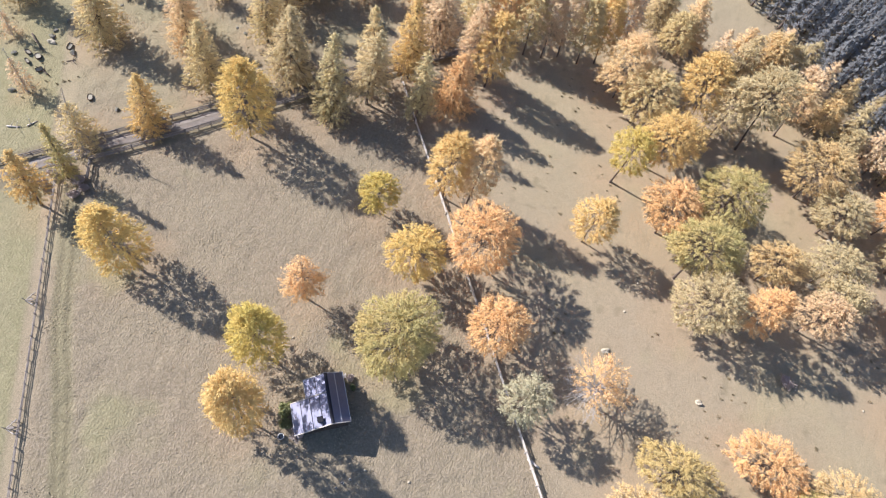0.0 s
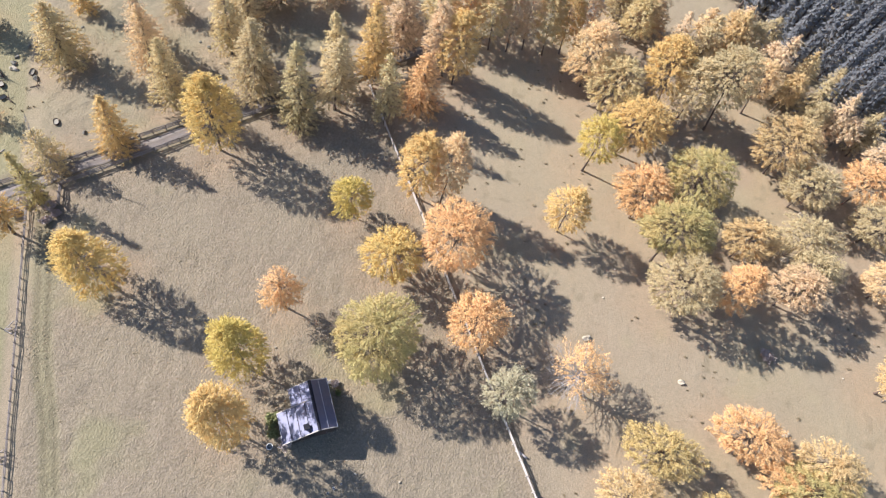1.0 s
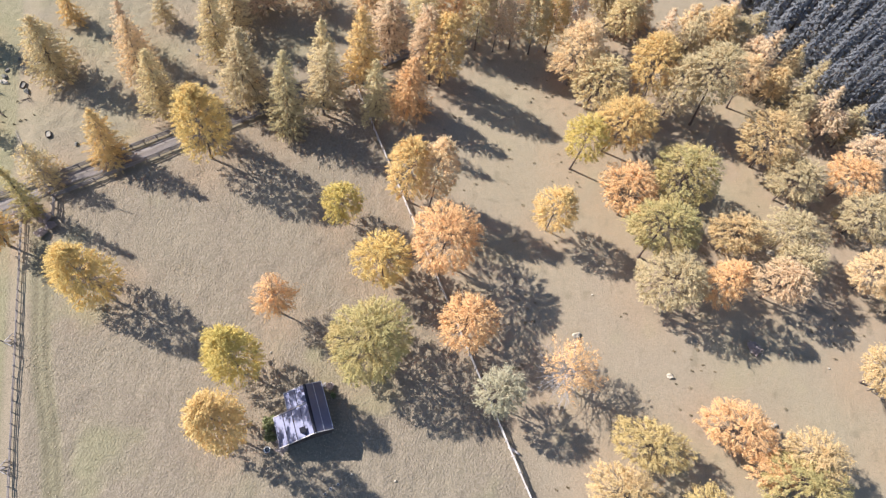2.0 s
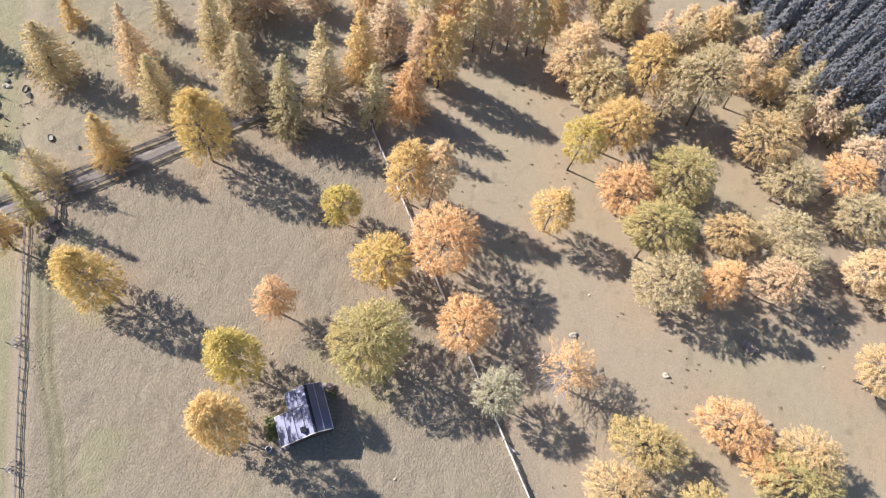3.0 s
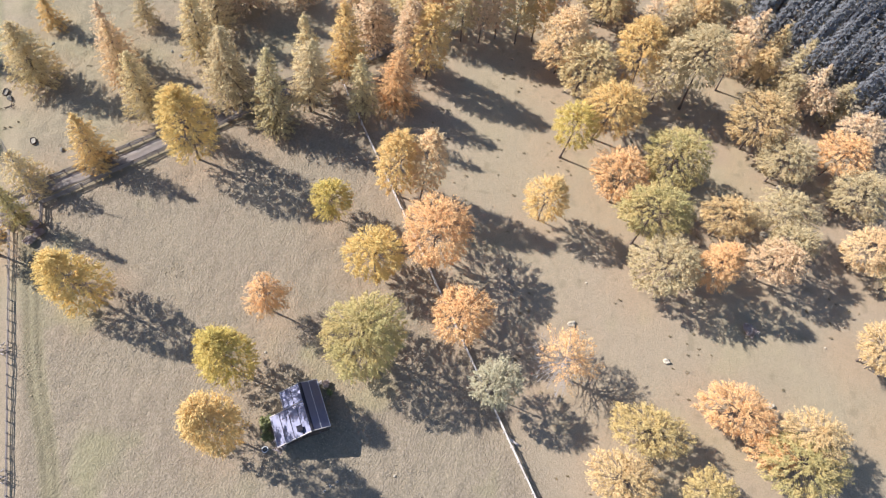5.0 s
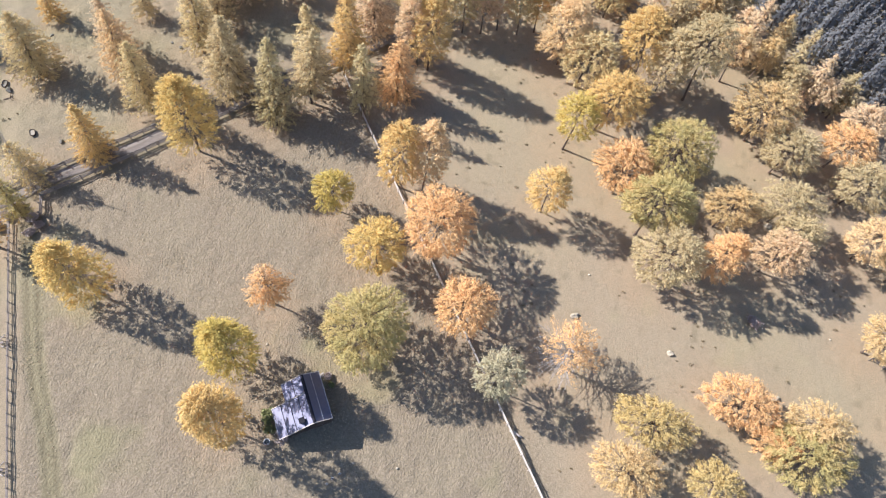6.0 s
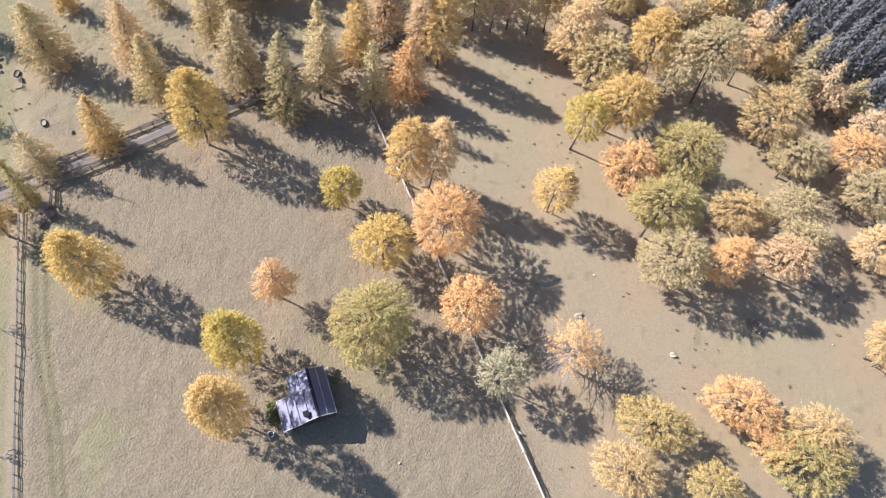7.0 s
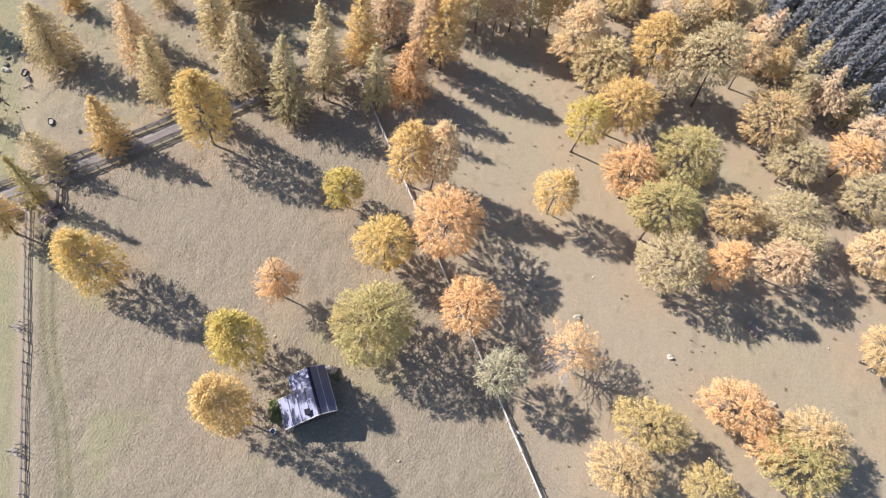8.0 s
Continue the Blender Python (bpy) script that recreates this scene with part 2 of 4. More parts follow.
def build_ground(trees):
    xs, ys = spread(-74, 92, 0.42, 2400), spread(-26, 100, 0.42, 2400)
    gx, gy = np.meshgrid(xs, ys, indexing="ij")
    mid, left, track = (along(gx, gy, *l) for l in (MID_FENCE, LEFT_FENCE, TRACK))
    near = smooth(-np.hypot(gx - 8, gy - 35), -150, -110)
    tussock = (1 - smooth(mid, -3, 3)) * smooth(left, 0.5, 3) * 0.65 + 0.35      # rough between the fences, grazed smooth beyond
    tussock = tussock * (1 - smooth(np.abs(track), 3.2, 1.6))
    z = 0.0128 * FAR * np.tanh(gx / FAR) + 0.1067 * FAR * np.tanh(gy / FAR)
    ruts_here = along(gx, gy, *RUTS) + 0.4 * lattice_noise(gx, gy, 11, 20)
    z = z - 0.08 * smooth(np.abs(np.abs(ruts_here) - 0.6), 0.5, 0.15) * near * smooth(-track, 3, 6)
    relief = 0.065 * lattice_noise(gx, gy, 0.55, 3) + 0.05 * lattice_noise(gx + 0.4 * gy, gy, 0.95, 4) + 0.06 * lattice_noise(gx, gy, 3.4, 5)
    z = z + near * (tussock * relief + 0.05 * lattice_noise(gx, gy, 9.0, 6)) - 0.05
    nx, ny = gx.shape
    co = np.stack([gx, gy, z], -1).reshape(-1, 3)
    i = np.arange(nx * ny).reshape(nx, ny)
    quads = np.stack([i[:-1, :-1], i[1:, :-1], i[1:, 1:], i[:-1, 1:]], -1).reshape(-1, 4)
    me = quick_mesh("ground", co, quads)
    green = smooth(-left, 0.8, 1.7) * 0.9
    green = np.maximum(green, smooth(track, 2.5, 9) * (0.4 + 0.35 * lattice_noise(gx, gy, 7, 14)))
    green = np.maximum(green, 0.5 * smooth(mid, 0, 12) * smooth(lattice_noise(gx, gy, 14, 11), -0.2, 0.7))
    green = np.maximum(green, 0.7 * smooth(lattice_noise(gx, gy, 8, 12) + 0.4 * lattice_noise(gx, gy, 2.5, 13), 0.25, 0.9))
    green = green * smooth(np.abs(track), 1.8, 3.4)
    worn = np.zeros_like(gx)
    rut = along(gx, gy, *RUTS) + 0.4 * lattice_noise(gx, gy, 11, 20)
    for off in (-0.6, 0.6):                                                       # wheel ruts beside the boundary fence
        worn = np.maximum(worn, smooth(np.abs(rut - off), 0.5, 0.2) * smooth(-track, 3, 6) * smooth(left, 0, 1))
    green = np.maximum(green, 0.6 * smooth(np.abs(rut), 1.7, 0.7) * smooth(-track, 3, 6))
    worn = np.maximum(worn, 0.8 * smooth(np.abs(track) + 0.5 * lattice_noise(gx, gy, 1.7, 21), 3.0, 1.9))
    worn = np.maximum(worn, 0.5 * smooth(lattice_noise(gx, gy, 1.3, 22) * smooth(mid, 0, 6), 0.62, 0.9))
    litter = np.zeros_like(gx)
    for tx, ty, r in trees:
        box = (np.searchsorted(xs, tx - 3 * r), np.searchsorted(xs, tx + 3 * r), np.searchsorted(ys, ty - 3 * r), np.searchsorted(ys, ty + 3 * r))
        part_x, part_y = gx[box[0]:box[1], box[2]:box[3]], gy[box[0]:box[1], box[2]:box[3]]
        d = np.hypot(part_x - tx, part_y - ty) / r + 0.35 * lattice_noise(part_x, part_y, 2.0, 30)
        here = litter[box[0]:box[1], box[2]:box[3]]
        here[:] = np.maximum(here, 0.4 * smooth(d, 2.2, 0.4))
    layer = me.color_attributes.new("turf", "FLOAT_COLOR", "POINT")
    rgba = np.stack([green, worn, litter, 1 - (1 - smooth(mid, -2, 5)) * smooth(left, 0.5, 2) * np.maximum(smooth(-track, 0, 4), 0.75 * smooth(track, 1.5, 4)) * 0.95 - 0.85 * smooth(-left, 0.9, 1.6)], -1).astype(np.float32)
    layer.data.foreach_set("color", rgba.ravel())
    me.materials.append(TURF)
    me.polygons.foreach_set("use_smooth", np.ones(len(me.polygons), bool))
    return tagged(new("ground", me), "dry tussocky autumn pasture on an even slope", "meadow", kind="structure")


def quick_mesh(name, co, faces):
    """A mesh from arrays of places and of three- or four-cornered faces."""
    me = bpy.data.meshes.new(name)
    n, k = len(faces), faces.shape[1]
    me.vertices.add(len(co))
    me.vertices.foreach_set("co", np.asarray(co, np.float32).ravel())
    me.loops.add(n * k)
    me.loops.foreach_set("vertex_index", np.asarray(faces, np.int32).ravel())
    me.polygons.add(n)
    me.polygons.foreach_set("loop_start", np.arange(0, n * k, k, dtype=np.int32))
    me.update(calc_edges=True)
    return me


def part(name, data, material, parent, label="", at=None):
    """ONE mesh object under a thing or a part; data is a bmesh or a mesh."""
    if isinstance(data, bmesh.types.BMesh):
        me = bpy.data.meshes.new(name)
        data.to_mesh(me)
        data.free()
    else:
        me = data
    if material and not me.materials:
        me.materials.append(material)
    ob = new(name, me)
    ob.parent = parent
    if at is not None:
        ob.matrix_basis = at
    return tagged(ob, label)


def thing(name, x, y, label, category, group="", z=None, turn=0.0):
    ob = new(name)
    ob.empty_display_size = 0.3
    ob.matrix_basis = pose(x, y, ground_z(x, y) if z is None else z, 0, 0, turn)
    return tagged(ob, label, category, group)


def box(bm, x0, x1, y0, y1, z0, z1):
    """A box added to bm; returns its vertices."""
    m = Matrix.LocRotScale(((x0 + x1) / 2, (y0 + y1) / 2, (z0 + z1) / 2), None, (x1 - x0, y1 - y0, z1 - z0))
    return bmesh.ops.create_cube(bm, size=1, matrix=m)["verts"]


def soften(bm, width):
    bmesh.ops.bevel(bm, geom=bm.edges[:], offset=width, segments=1, affect="EDGES", clamp_overlap=True)
    return bm


# ---- trees ----
def tubes(paths, sides):
    """Tapered tubes: each path is a list of (place, radius). Returns places and faces."""
    co, faces, n = [], [], 0
    for path in paths:
        pts = [np.array(p, float) for p, _ in path]
        for k, (p, r) in enumerate(path):
            d = pts[min(k + 1, len(pts) - 1)] - pts[max(k - 1, 0)]
            d /= np.linalg.norm(d) + 1e-9
            a = np.cross(d, (0.31, 0.17, 0.93) if abs(d[2]) < 0.8 else (1, 0, 0))
            a /= np.linalg.norm(a) + 1e-9
            b = np.cross(d, a)
            for s in range(sides):
                w = 2 * math.pi * s / sides
                co.append(pts[k] + r * (math.cos(w) * a + math.sin(w) * b))
        for k in range(len(path) - 1):
            for s in range(sides):
                u, v = n + k * sides, n + (k + 1) * sides
                faces.append((u + s, u + (s + 1) % sides, v + (s + 1) % sides, v + s))
        n += len(path) * sides
    return np.array(co), np.array(faces)


def tufts(rng, at, way, length, width, face=None):
    """A slim pointed blade for every tuft; its flat side looks roughly along face, or any way."""
    n = len(at)
    way = way / (np.linalg.norm(way, axis=1, keepdims=True) + 1e-9)
    if face is None:
        face = rng.normal(size=(n, 3))
    else:
        face = face / (np.linalg.norm(face, axis=1, keepdims=True) + 1e-9) + rng.normal(0, 0.45, (n, 3))
    side = np.cross(way, face)
    side /= np.linalg.norm(side, axis=1, keepdims=True) + 1e-9
    l, w = length[:, None], width[:, None]
    co = np.stack([at - way * l * 0.8 - side * w, at - way * l * 0.8 + side * w, at + way * l], 1)
    return co.reshape(-1, 3), np.arange(n * 3).reshape(n, 3)


def reach(style, s):
    """The crown's outline: its reach at the share s of its height, from 0 below to 1 at the tip."""
    if style == "cone":
        return 1.02 * (1 - s ** 1.3) ** 0.66 * (0.74 + 0.26 * min(1.0, s / 0.15)) + 0.03
    if style == "deadtop":
        return max(0.0, 1 - s / 0.72) ** 0.55 + 0.03
    if style == "oval":
        return math.sqrt(max(0.0, 1 - ((s - 0.38) / 0.64) ** 2)) * (1 - 0.18 * s)
    if style == "weep":
        return math.sqrt(max(0.0, 1 - ((s - 0.55) / 0.5) ** 2)) if s > 0.3 else 0.55 + s
    return math.sqrt(max(0.0, 1 - ((s - 0.45) / 0.58) ** 2))


WORDS = {
    "yellow": "bright yellow", "gold": "golden", "orange": "orange", "rose": "rusty pinkish-orange", "yellowgreen": "yellow-green",
    "green_gold": "greenish-gold", "olive_gold": "olive-gold", "olive": "olive", "green": "green",
    "greygreen": "grey-green", "hazed_gold": "haze-pale golden", "lemon": "pale lemon-yellow", "hazed_orange": "haze-pale orange", "hazed_rose": "haze-pale pinkish", "hazed_green": "haze-pale olive-green",
}
SHAPES = {
    "cone": "pointed conical larch with drooping limbs", "deadtop": "larch with a bare dead top", "oval": "slender oval-crowned larch",
    "weep": "small-crowned larch with hanging twigs", "dome": "broad round-crowned larch", "sparse": "half-bare spreading larch with grey limbs",
}
stand = []


def larch(x, y, h, r, start, style, hue, lx=0.0, ly=0.0, wide=1.0):
    """One autumn larch; lx, ly: how far its tip leans aside; wide: how much further it reaches along x than along y."""
    seed = len(stand) + 11
    rng = np.random.default_rng(seed)
    size = "tall" if h > 14 else "small" if h < 9.5 else "mid-sized"
    top = thing("larch_tree", x, y, f"{size} {WORDS[hue]} {SHAPES[style]} in autumn pasture", "tree", "autumn larches")
    stand.append((x, y, r))
    bend = rng.normal(0, 0.012 * h, 2)
    axis = lambda s: np.array([lx * s + bend[0] * math.sin(3 * s), ly * s + bend[1] * math.sin(3 * s), h * s])
    thick = (0.0105 * h + 0.05) * (0.72 if style == "oval" else 1.0)
    conical = style in ("cone", "deadtop")
    dry, leafy_limbs = style in ("deadtop", "sparse"), style not in ("oval", "dome")
    tip_s = 0.99 if conical else 0.86
    trunk_path = [(axis(0) - (0, 0, 0.3), thick * 1.5), (axis(0.02), thick * 1.15)]
    trunk_path += [(axis(s * tip_s), thick * (1 - 0.93 * s)) for s in (0.1, 0.25, 0.4, 0.55, 0.7, 0.85, 1.0)]
    part("trunk", quick_mesh("trunk", *tubes([trunk_path], 8)), DEAD_BARK if dry else BARK, top)
    crown_h = h * (1 - start)
    area = 4.19 * (r * r + r * crown_h)                                           # of the crown's hull
    n_limbs = int(24 + area * {"cone": 0.66, "deadtop": 0.5, "sparse": 0.24, "weep": 0.45}.get(style, 0.22))
    limb_paths, heart, hull, lie, count = [], [], [], [], []
    lobes = rng.uniform(0, 2 * math.pi, 4)
    middle = axis(start + (1 - start) * 0.4)
    shape = lambda s, az: r * reach(style, s) * (1 + 0.07 * math.sin(az * 2 + lobes[0] + 3 * s) + 0.06 * math.sin(az * 3 + lobes[1] - 5 * s)
                                                 + 0.05 * math.sin(az * 7 + lobes[2] + 9 * s) * math.sin(11 * s + lobes[3]))
    for k in range(n_limbs):
        s = (k + rng.uniform(0, 1)) / n_limbs
        s = s ** (1.12 if conical else 0.92)
        az = k * 2.39996 + rng.normal(0, 0.35)
        out = max(0.25, shape(s, az) * (rng.choice((0.84, 0.93, 1.0, 1.05)) * rng.uniform(0.94, 1.03) if leafy_limbs else 0.82))
        d = np.array([math.cos(az) * wide, math.sin(az) / wide, 0.0])
        lateral = np.array([-d[1], d[0], 0.0])
        curl = rng.normal(0, 0.18)
        goal_at = axis(start + (1 - start) * s * 0.97)
        if conical:
            rise, sag, lift, start_at = 0.08 + 0.42 * s, -0.46 + 0.25 * s, 0.0, goal_at
        else:
            rise, sag = (0.7, -1.15) if style == "weep" else (0.25 + 0.75 * s, -0.30 - 0.1 * s)
            start_at = axis(min(tip_s, max(0.06, (goal_at[2] - out * (rise + sag) * 0.6) / h)))
            lift = goal_at[2] - start_at[2] - out * (rise + sag)                   # so that the limb ends on the crown's hull
        bow = lambda q: start_at + d * out * q + lateral * curl * out * q * q + np.array([0, 0, out * (rise * q + sag * q * q) + lift * q])
        limb_r = 0.012 + 0.011 * out
        limb_paths.append([(bow(q), limb_r * (1 - 0.85 * q)) for q in (0.0, 0.4, 0.75, 1.0)])
        if dry and ((style == "sparse" and s < 0.8 and math.cos(az - 3.9) > -0.15) or (style == "deadtop" and s > 0.74)):
            for _ in range(4):                                                    # bare twigs
                q = rng.uniform(0.3, 0.9)
                end = bow(q) + (d * 0.5 + lateral * rng.normal(0, 0.6) + np.array([0, 0, rng.uniform(-0.1, 0.5)])) * out * 0.35
                limb_paths.append([(bow(q), 0.022), (end, 0.008)])
            continue
        if not leafy_limbs:
            continue
        m = max(2, int(out * 0.85 / 0.33))                                        # needle clumps along the limb and on its side twigs
        for q in (1.0 - (0.93 if conical else 0.6) * (np.arange(m) + rng.uniform(0, 1, m) * 0.8) / m):
            aside = rng.normal(0, 0.24 if conical else 0.30) * out * (1.15 - 0.55 * q)
            c = bow(q) + lateral * aside + np.array([0, 0, rng.normal(0, 0.10) - (0.30 if style == "weep" else 0.10) * abs(aside)])
            heart.append(c), hull.append(c - middle), lie.append(d * 0.75 + lateral * aside / (out + 0.1))
            count.append(rng.choice((0.5, 0.8, 1.0, 1.3)))
    if not leafy_limbs:                                                           # a full crown: clumps all through its outer shell and across its top
        for k in range(int(area * 3.3)):
            s, az = rng.uniform(0, 1) ** 0.85, rng.uniform(0, 2 * math.pi)
            deep = rng.uniform(0, 1)
            u = math.sqrt(deep) if s > 0.7 else 0.36 + 0.64 * deep ** 0.4
            d = np.array([math.cos(az) * wide, math.sin(az) / wide, 0.0])
            c = axis(start + (1 - start) * s) + d * shape(s, az) * u + np.array([0, 0, rng.normal(0, 0.12)])
            heart.append(c), hull.append(c - middle), lie.append(d * (0.3 + u) + np.array([0, 0, 0.7 * (s - 0.5)]))
            count.append(rng.choice((0.4, 0.8, 1.0, 1.4)))
    if style != "deadtop":
        for v in rng.uniform(0.8 if conical else 0.9, 1.0, 14):
            c = axis(v) + rng.normal(0, 0.1 if conical else 0.35, 3)
            heart.append(c), hull.append(np.array([0, 0, 1.0])), lie.append(rng.normal(0, 0.4, 3) + (0, 0, 0.5)), count.append(0.8)
    heart, hull, lie = np.array(heart), np.array(hull), np.array(lie)
    hull /= np.linalg.norm(hull, axis=1, keepdims=True) + 1e-9
    per = (np.array(count) * {"cone": 25, "deadtop": 18, "sparse": 17, "weep": 26}.get(style, 32)).astype(int) + 3
    own = np.repeat(np.arange(len(heart)), per)
    n = len(own)
    fat = rng.uniform(0.20, 0.36, len(heart))[own][:, None] * (0.8 if conical else 1.0)
    ball = rng.normal(0, 1, (n, 3))
    ball /= np.linalg.norm(ball, axis=1, keepdims=True)
    ball *= rng.uniform(0.25, 1.0, (n, 1)) ** 0.5
    flat = lie[own] / (np.linalg.norm(lie[own], axis=1, keepdims=True) + 1e-9)
    at = heart[own] + fat * (ball * (1, 1, 0.62) + flat * rng.normal(0, 0.75, (n, 1)))
    droop = {"weep": 1.2, "cone": 0.55, "deadtop": 0.6}.get(style, 0.35)
    at[:, 2] -= droop * 0.30 * rng.uniform(0, 1, n) ** 2
    way = flat * 0.7 + ball * 0.75 + rng.normal(0, 0.25, (n, 3)) - np.array([0, 0, droop])
    face = ball * 0.6 + hull[own] * 0.7 + np.array([0, 0, 0.35])
    size = rng.uniform(0.085, 0.195, n) * (0.78 if leafy_limbs else 0.82)
    limbs = part("branchwork", quick_mesh("branchwork", *tubes(limb_paths, 3)), DEAD_BARK if dry else BARK, top)
    tagged(limbs, kind="stuff")
    part("crown", quick_mesh("crown", *tufts(rng, at, way, size, size * rng.uniform(0.30, 0.48, n), face)), NEEDLES[hue], top)
    return top


def spruce(seed):
    """A dark spruce; copies of it make up the wood."""
    rng = np.random.default_rng(seed)
    h, r = rng.uniform(12, 16), rng.uniform(1.7, 2.2)
    top = thing("spruce_tree", 0, 0, "dark blue-green spruce in a dense wood", "tree", "spruces of the wood", z=0)
    part("trunk", quick_mesh("trunk", *tubes([[((0, 0, -0.4), 0.3), ((0, 0, h * 0.5), 0.17), ((0, 0, h), 0.02)]], 6)), BARK, top)
    at, way = [], []
    n_limbs = 54
    for k in range(n_limbs):
        s = ((k + rng.uniform()) / n_limbs) ** 0.9
        az = k * 2.39996 + rng.normal(0, 0.2)
        out = (r * (1 - s) ** 0.85 + 0.12) * rng.uniform(0.8, 1.1)
        d, lateral = np.array([math.cos(az), math.sin(az), 0]), np.array([-math.sin(az), math.cos(az), 0])
        n = int(10 + 18 * out)
        q = rng.beta(1.6, 1.1, n)
        p = np.array([0, 0, h * (0.08 + 0.92 * s)]) + d * (out * q)[:, None] + lateral * (rng.normal(0, 0.24, n) * out * (1 - 0.6 * q))[:, None]
        p[:, 2] += out * (0.1 * q - 0.42 * q * q) - np.abs(rng.normal(0, 0.12, n))
        w = d + lateral * rng.normal(0, 0.6, n)[:, None] + rng.normal(0, 0.25, (n, 3))
        w[:, 2] -= 0.3
        at.append(p), way.append(w)
    at, way = np.concatenate(at), np.concatenate(way)
    size = rng.uniform(0.15, 0.29, len(at))
    face = (at - (0, 0, h * 0.4)) * (1, 1, 0.25) + (0, 0, 0.8)
    part("crown", quick_mesh("crown", *tufts(rng, at, way, size, size * 0.40, face)), SPRUCE_NEEDLES, top)
    return top


# pasture above the track
larch(-54.6, 40.6, 11.3, 4.0, 0.1, "cone", "olive_gold", 0.6, 0.8)
larch(-57.2, 51.0, 5.8, 2.3, 0.1, "cone", "gold", 0.3, 0.3)
larch(-45.9, 48.6, 10.0, 2.7, 0.12, "cone", "hazed_rose", 0.5, 0.4)
larch(-42.3, 44.1, 12.1, 3.2, 0.1, "cone", "hazed_orange", 0.7, 0.7)
larch(-43.5, 55.6, 6.6, 2.3, 0.12, "cone", "olive", 0.2, 0.1)
larch(-36.2, 38.6, 13.3, 3.4, 0.12, "cone", "olive_gold", 0.7, 0.7)
larch(-26.8, 33.8, 14.7, 4.1, 0.2, "oval", "yellow", 0.2, 0.2)
larch(-25.2, 44.6, 14.8, 4.2, 0.12, "cone", "olive", 0.6, 0.9)
larch(-17.4, 41.1, 15.5, 3.3, 0.08, "cone", "green", 0.2, 2.0)
larch(-32.5, 50.9, 14.2, 3.2, 0.1, "cone", "olive_gold", 0.8, 0.6)
larch(-31.9, 56.3, 11.2, 3.1, 0.15, "cone", "olive", 0.8, 0.5)
larch(-29.2, 63.6, 10.4, 3.8, 0.15, "cone", "hazed_rose", 0.4, 0.2)
larch(-22.1, 66.8, 9.3, 3.7, 0.15, "cone", "hazed_rose", -0.5, -0.2)
larch(-12.4, 68.6, 10.4, 3.7, 0.15, "cone", "hazed_orange", -0.9, -0.3)
larch(-40.5, 29.4, 10.7, 3.1, 0.05, "cone", "gold", 0.6, 0.8)
larch(-47.6, 24.1, 10.3, 3.5, 0.05, "deadtop", "olive_gold", 0.5, 0.9)
larch(-46.4, 18.1, 10.7, 2.0, 0.08, "cone", "green_gold", 0.5, 0.9)
larch(-47.2, 13.2, 11.0, 2.7, 0.25, "cone", "gold", 0.4, 0.9)
larch(-59.4, 28.2, 8.2, 2.0, 0.1, "deadtop", "hazed_rose", 0.2, 0.4)
larch(-70.0, 42.4, 9.0, 3.2, 0.1, "cone", "olive", 0.4, 0.5)
larch(-67.3, 36.1, 5.5, 1.6, 0.1, "deadtop", "hazed_rose", 0.3, 0.4)
larch(-35.1, 61.8, 12.5, 3.8, 0.1, "cone", "olive", 0.3, 0.3)
# along the track and the wood's edge
larch(27.2, 60.5, 10.6, 4.5, 0.3, "dome", "olive_gold", 0.5, -0.1, 1.0)
larch(23.5, 64.1, 12.5, 4.6, 0.27, "oval", "hazed_orange", -0.1, -0.0, 1.0)
larch(-13.9, 50.1, 15.1, 2.7, 0.15, "cone", "olive_gold", -0.2, -0.1)
larch(-13.5, 46.3, 14.5, 3.5, 0.22, "cone", "olive", 1.5, 0.6)
larch(-9.3, 53.7, 15.2, 3.5, 0.15, "cone", "gold", -0.1, -0.0)
larch(-5.3, 46.4, 14.3, 2.7, 0.2, "cone", "green", 0.2, 0.0)
larch(-0.9, 50.3, 12.1, 3.8, 0.1, "cone", "orange", 0.5, 0.1)
larch(-7.3, 60.7, 13.4, 3.9, 0.15, "cone", "hazed_rose", 0.9, 0.2)
larch(0.9, 57.8, 14.1, 2.8, 0.2, "oval", "rose", -1.3, -0.2)
larch(2.8, 57.2, 14.3, 3.2, 0.25, "oval", "gold", -0.0, -0.0)
larch(6.8, 66.3, 13.0, 3.0, 0.3, "oval", "olive_gold", -1.0, -0.1)
larch(9.8, 67.0, 12.7, 2.9, 0.3, "oval", "hazed_rose", -1.0, -0.0)
larch(12.4, 68.4, 13.2, 2.9, 0.3, "oval", "hazed_rose", -1.0, 0.0)
larch(15.9, 68.4, 12.4, 3.1, 0.3, "oval", "olive_gold", -1.0, 0.0)
larch(18.7, 69.7, 12.8, 3.0, 0.25, "oval", "gold", -1.0, 0.1)
larch(2.7, 67.6, 12.3, 3.2, 0.25, "oval", "orange", -0.7, -0.1)
larch(-2.6, 67.2, 13.2, 3.3, 0.2, "oval", "olive_gold", -0.4, -0.1)
larch(26.6, 81.3, 9.8, 4.1, 0.2, "cone", "olive", -0.2, 0.0)
larch(32.5, 78.6, 11.1, 3.8, 0.2, "cone", "hazed_orange", -1.0, 0.2)
larch(42.1, 74.9, 10.7, 3.3, 0.2, "cone", "olive", -0.6, 0.2)
larch(46.6, 77.0, 11.2, 3.5, 0.2, "cone", "hazed_gold", -0.7, 0.3)
larch(55.8, 57.3, 11.0, 4.6, 0.31, "dome", "hazed_gold", -0.7, 0.5, 1.1)
larch(40.5, 63.0, 12.1, 3.5, 0.25, "oval", "olive", -0.9, 0.3)
larch(45.3, 62.6, 15.1, 4.1, 0.42, "dome", "hazed_green", -1.6, 1.2)
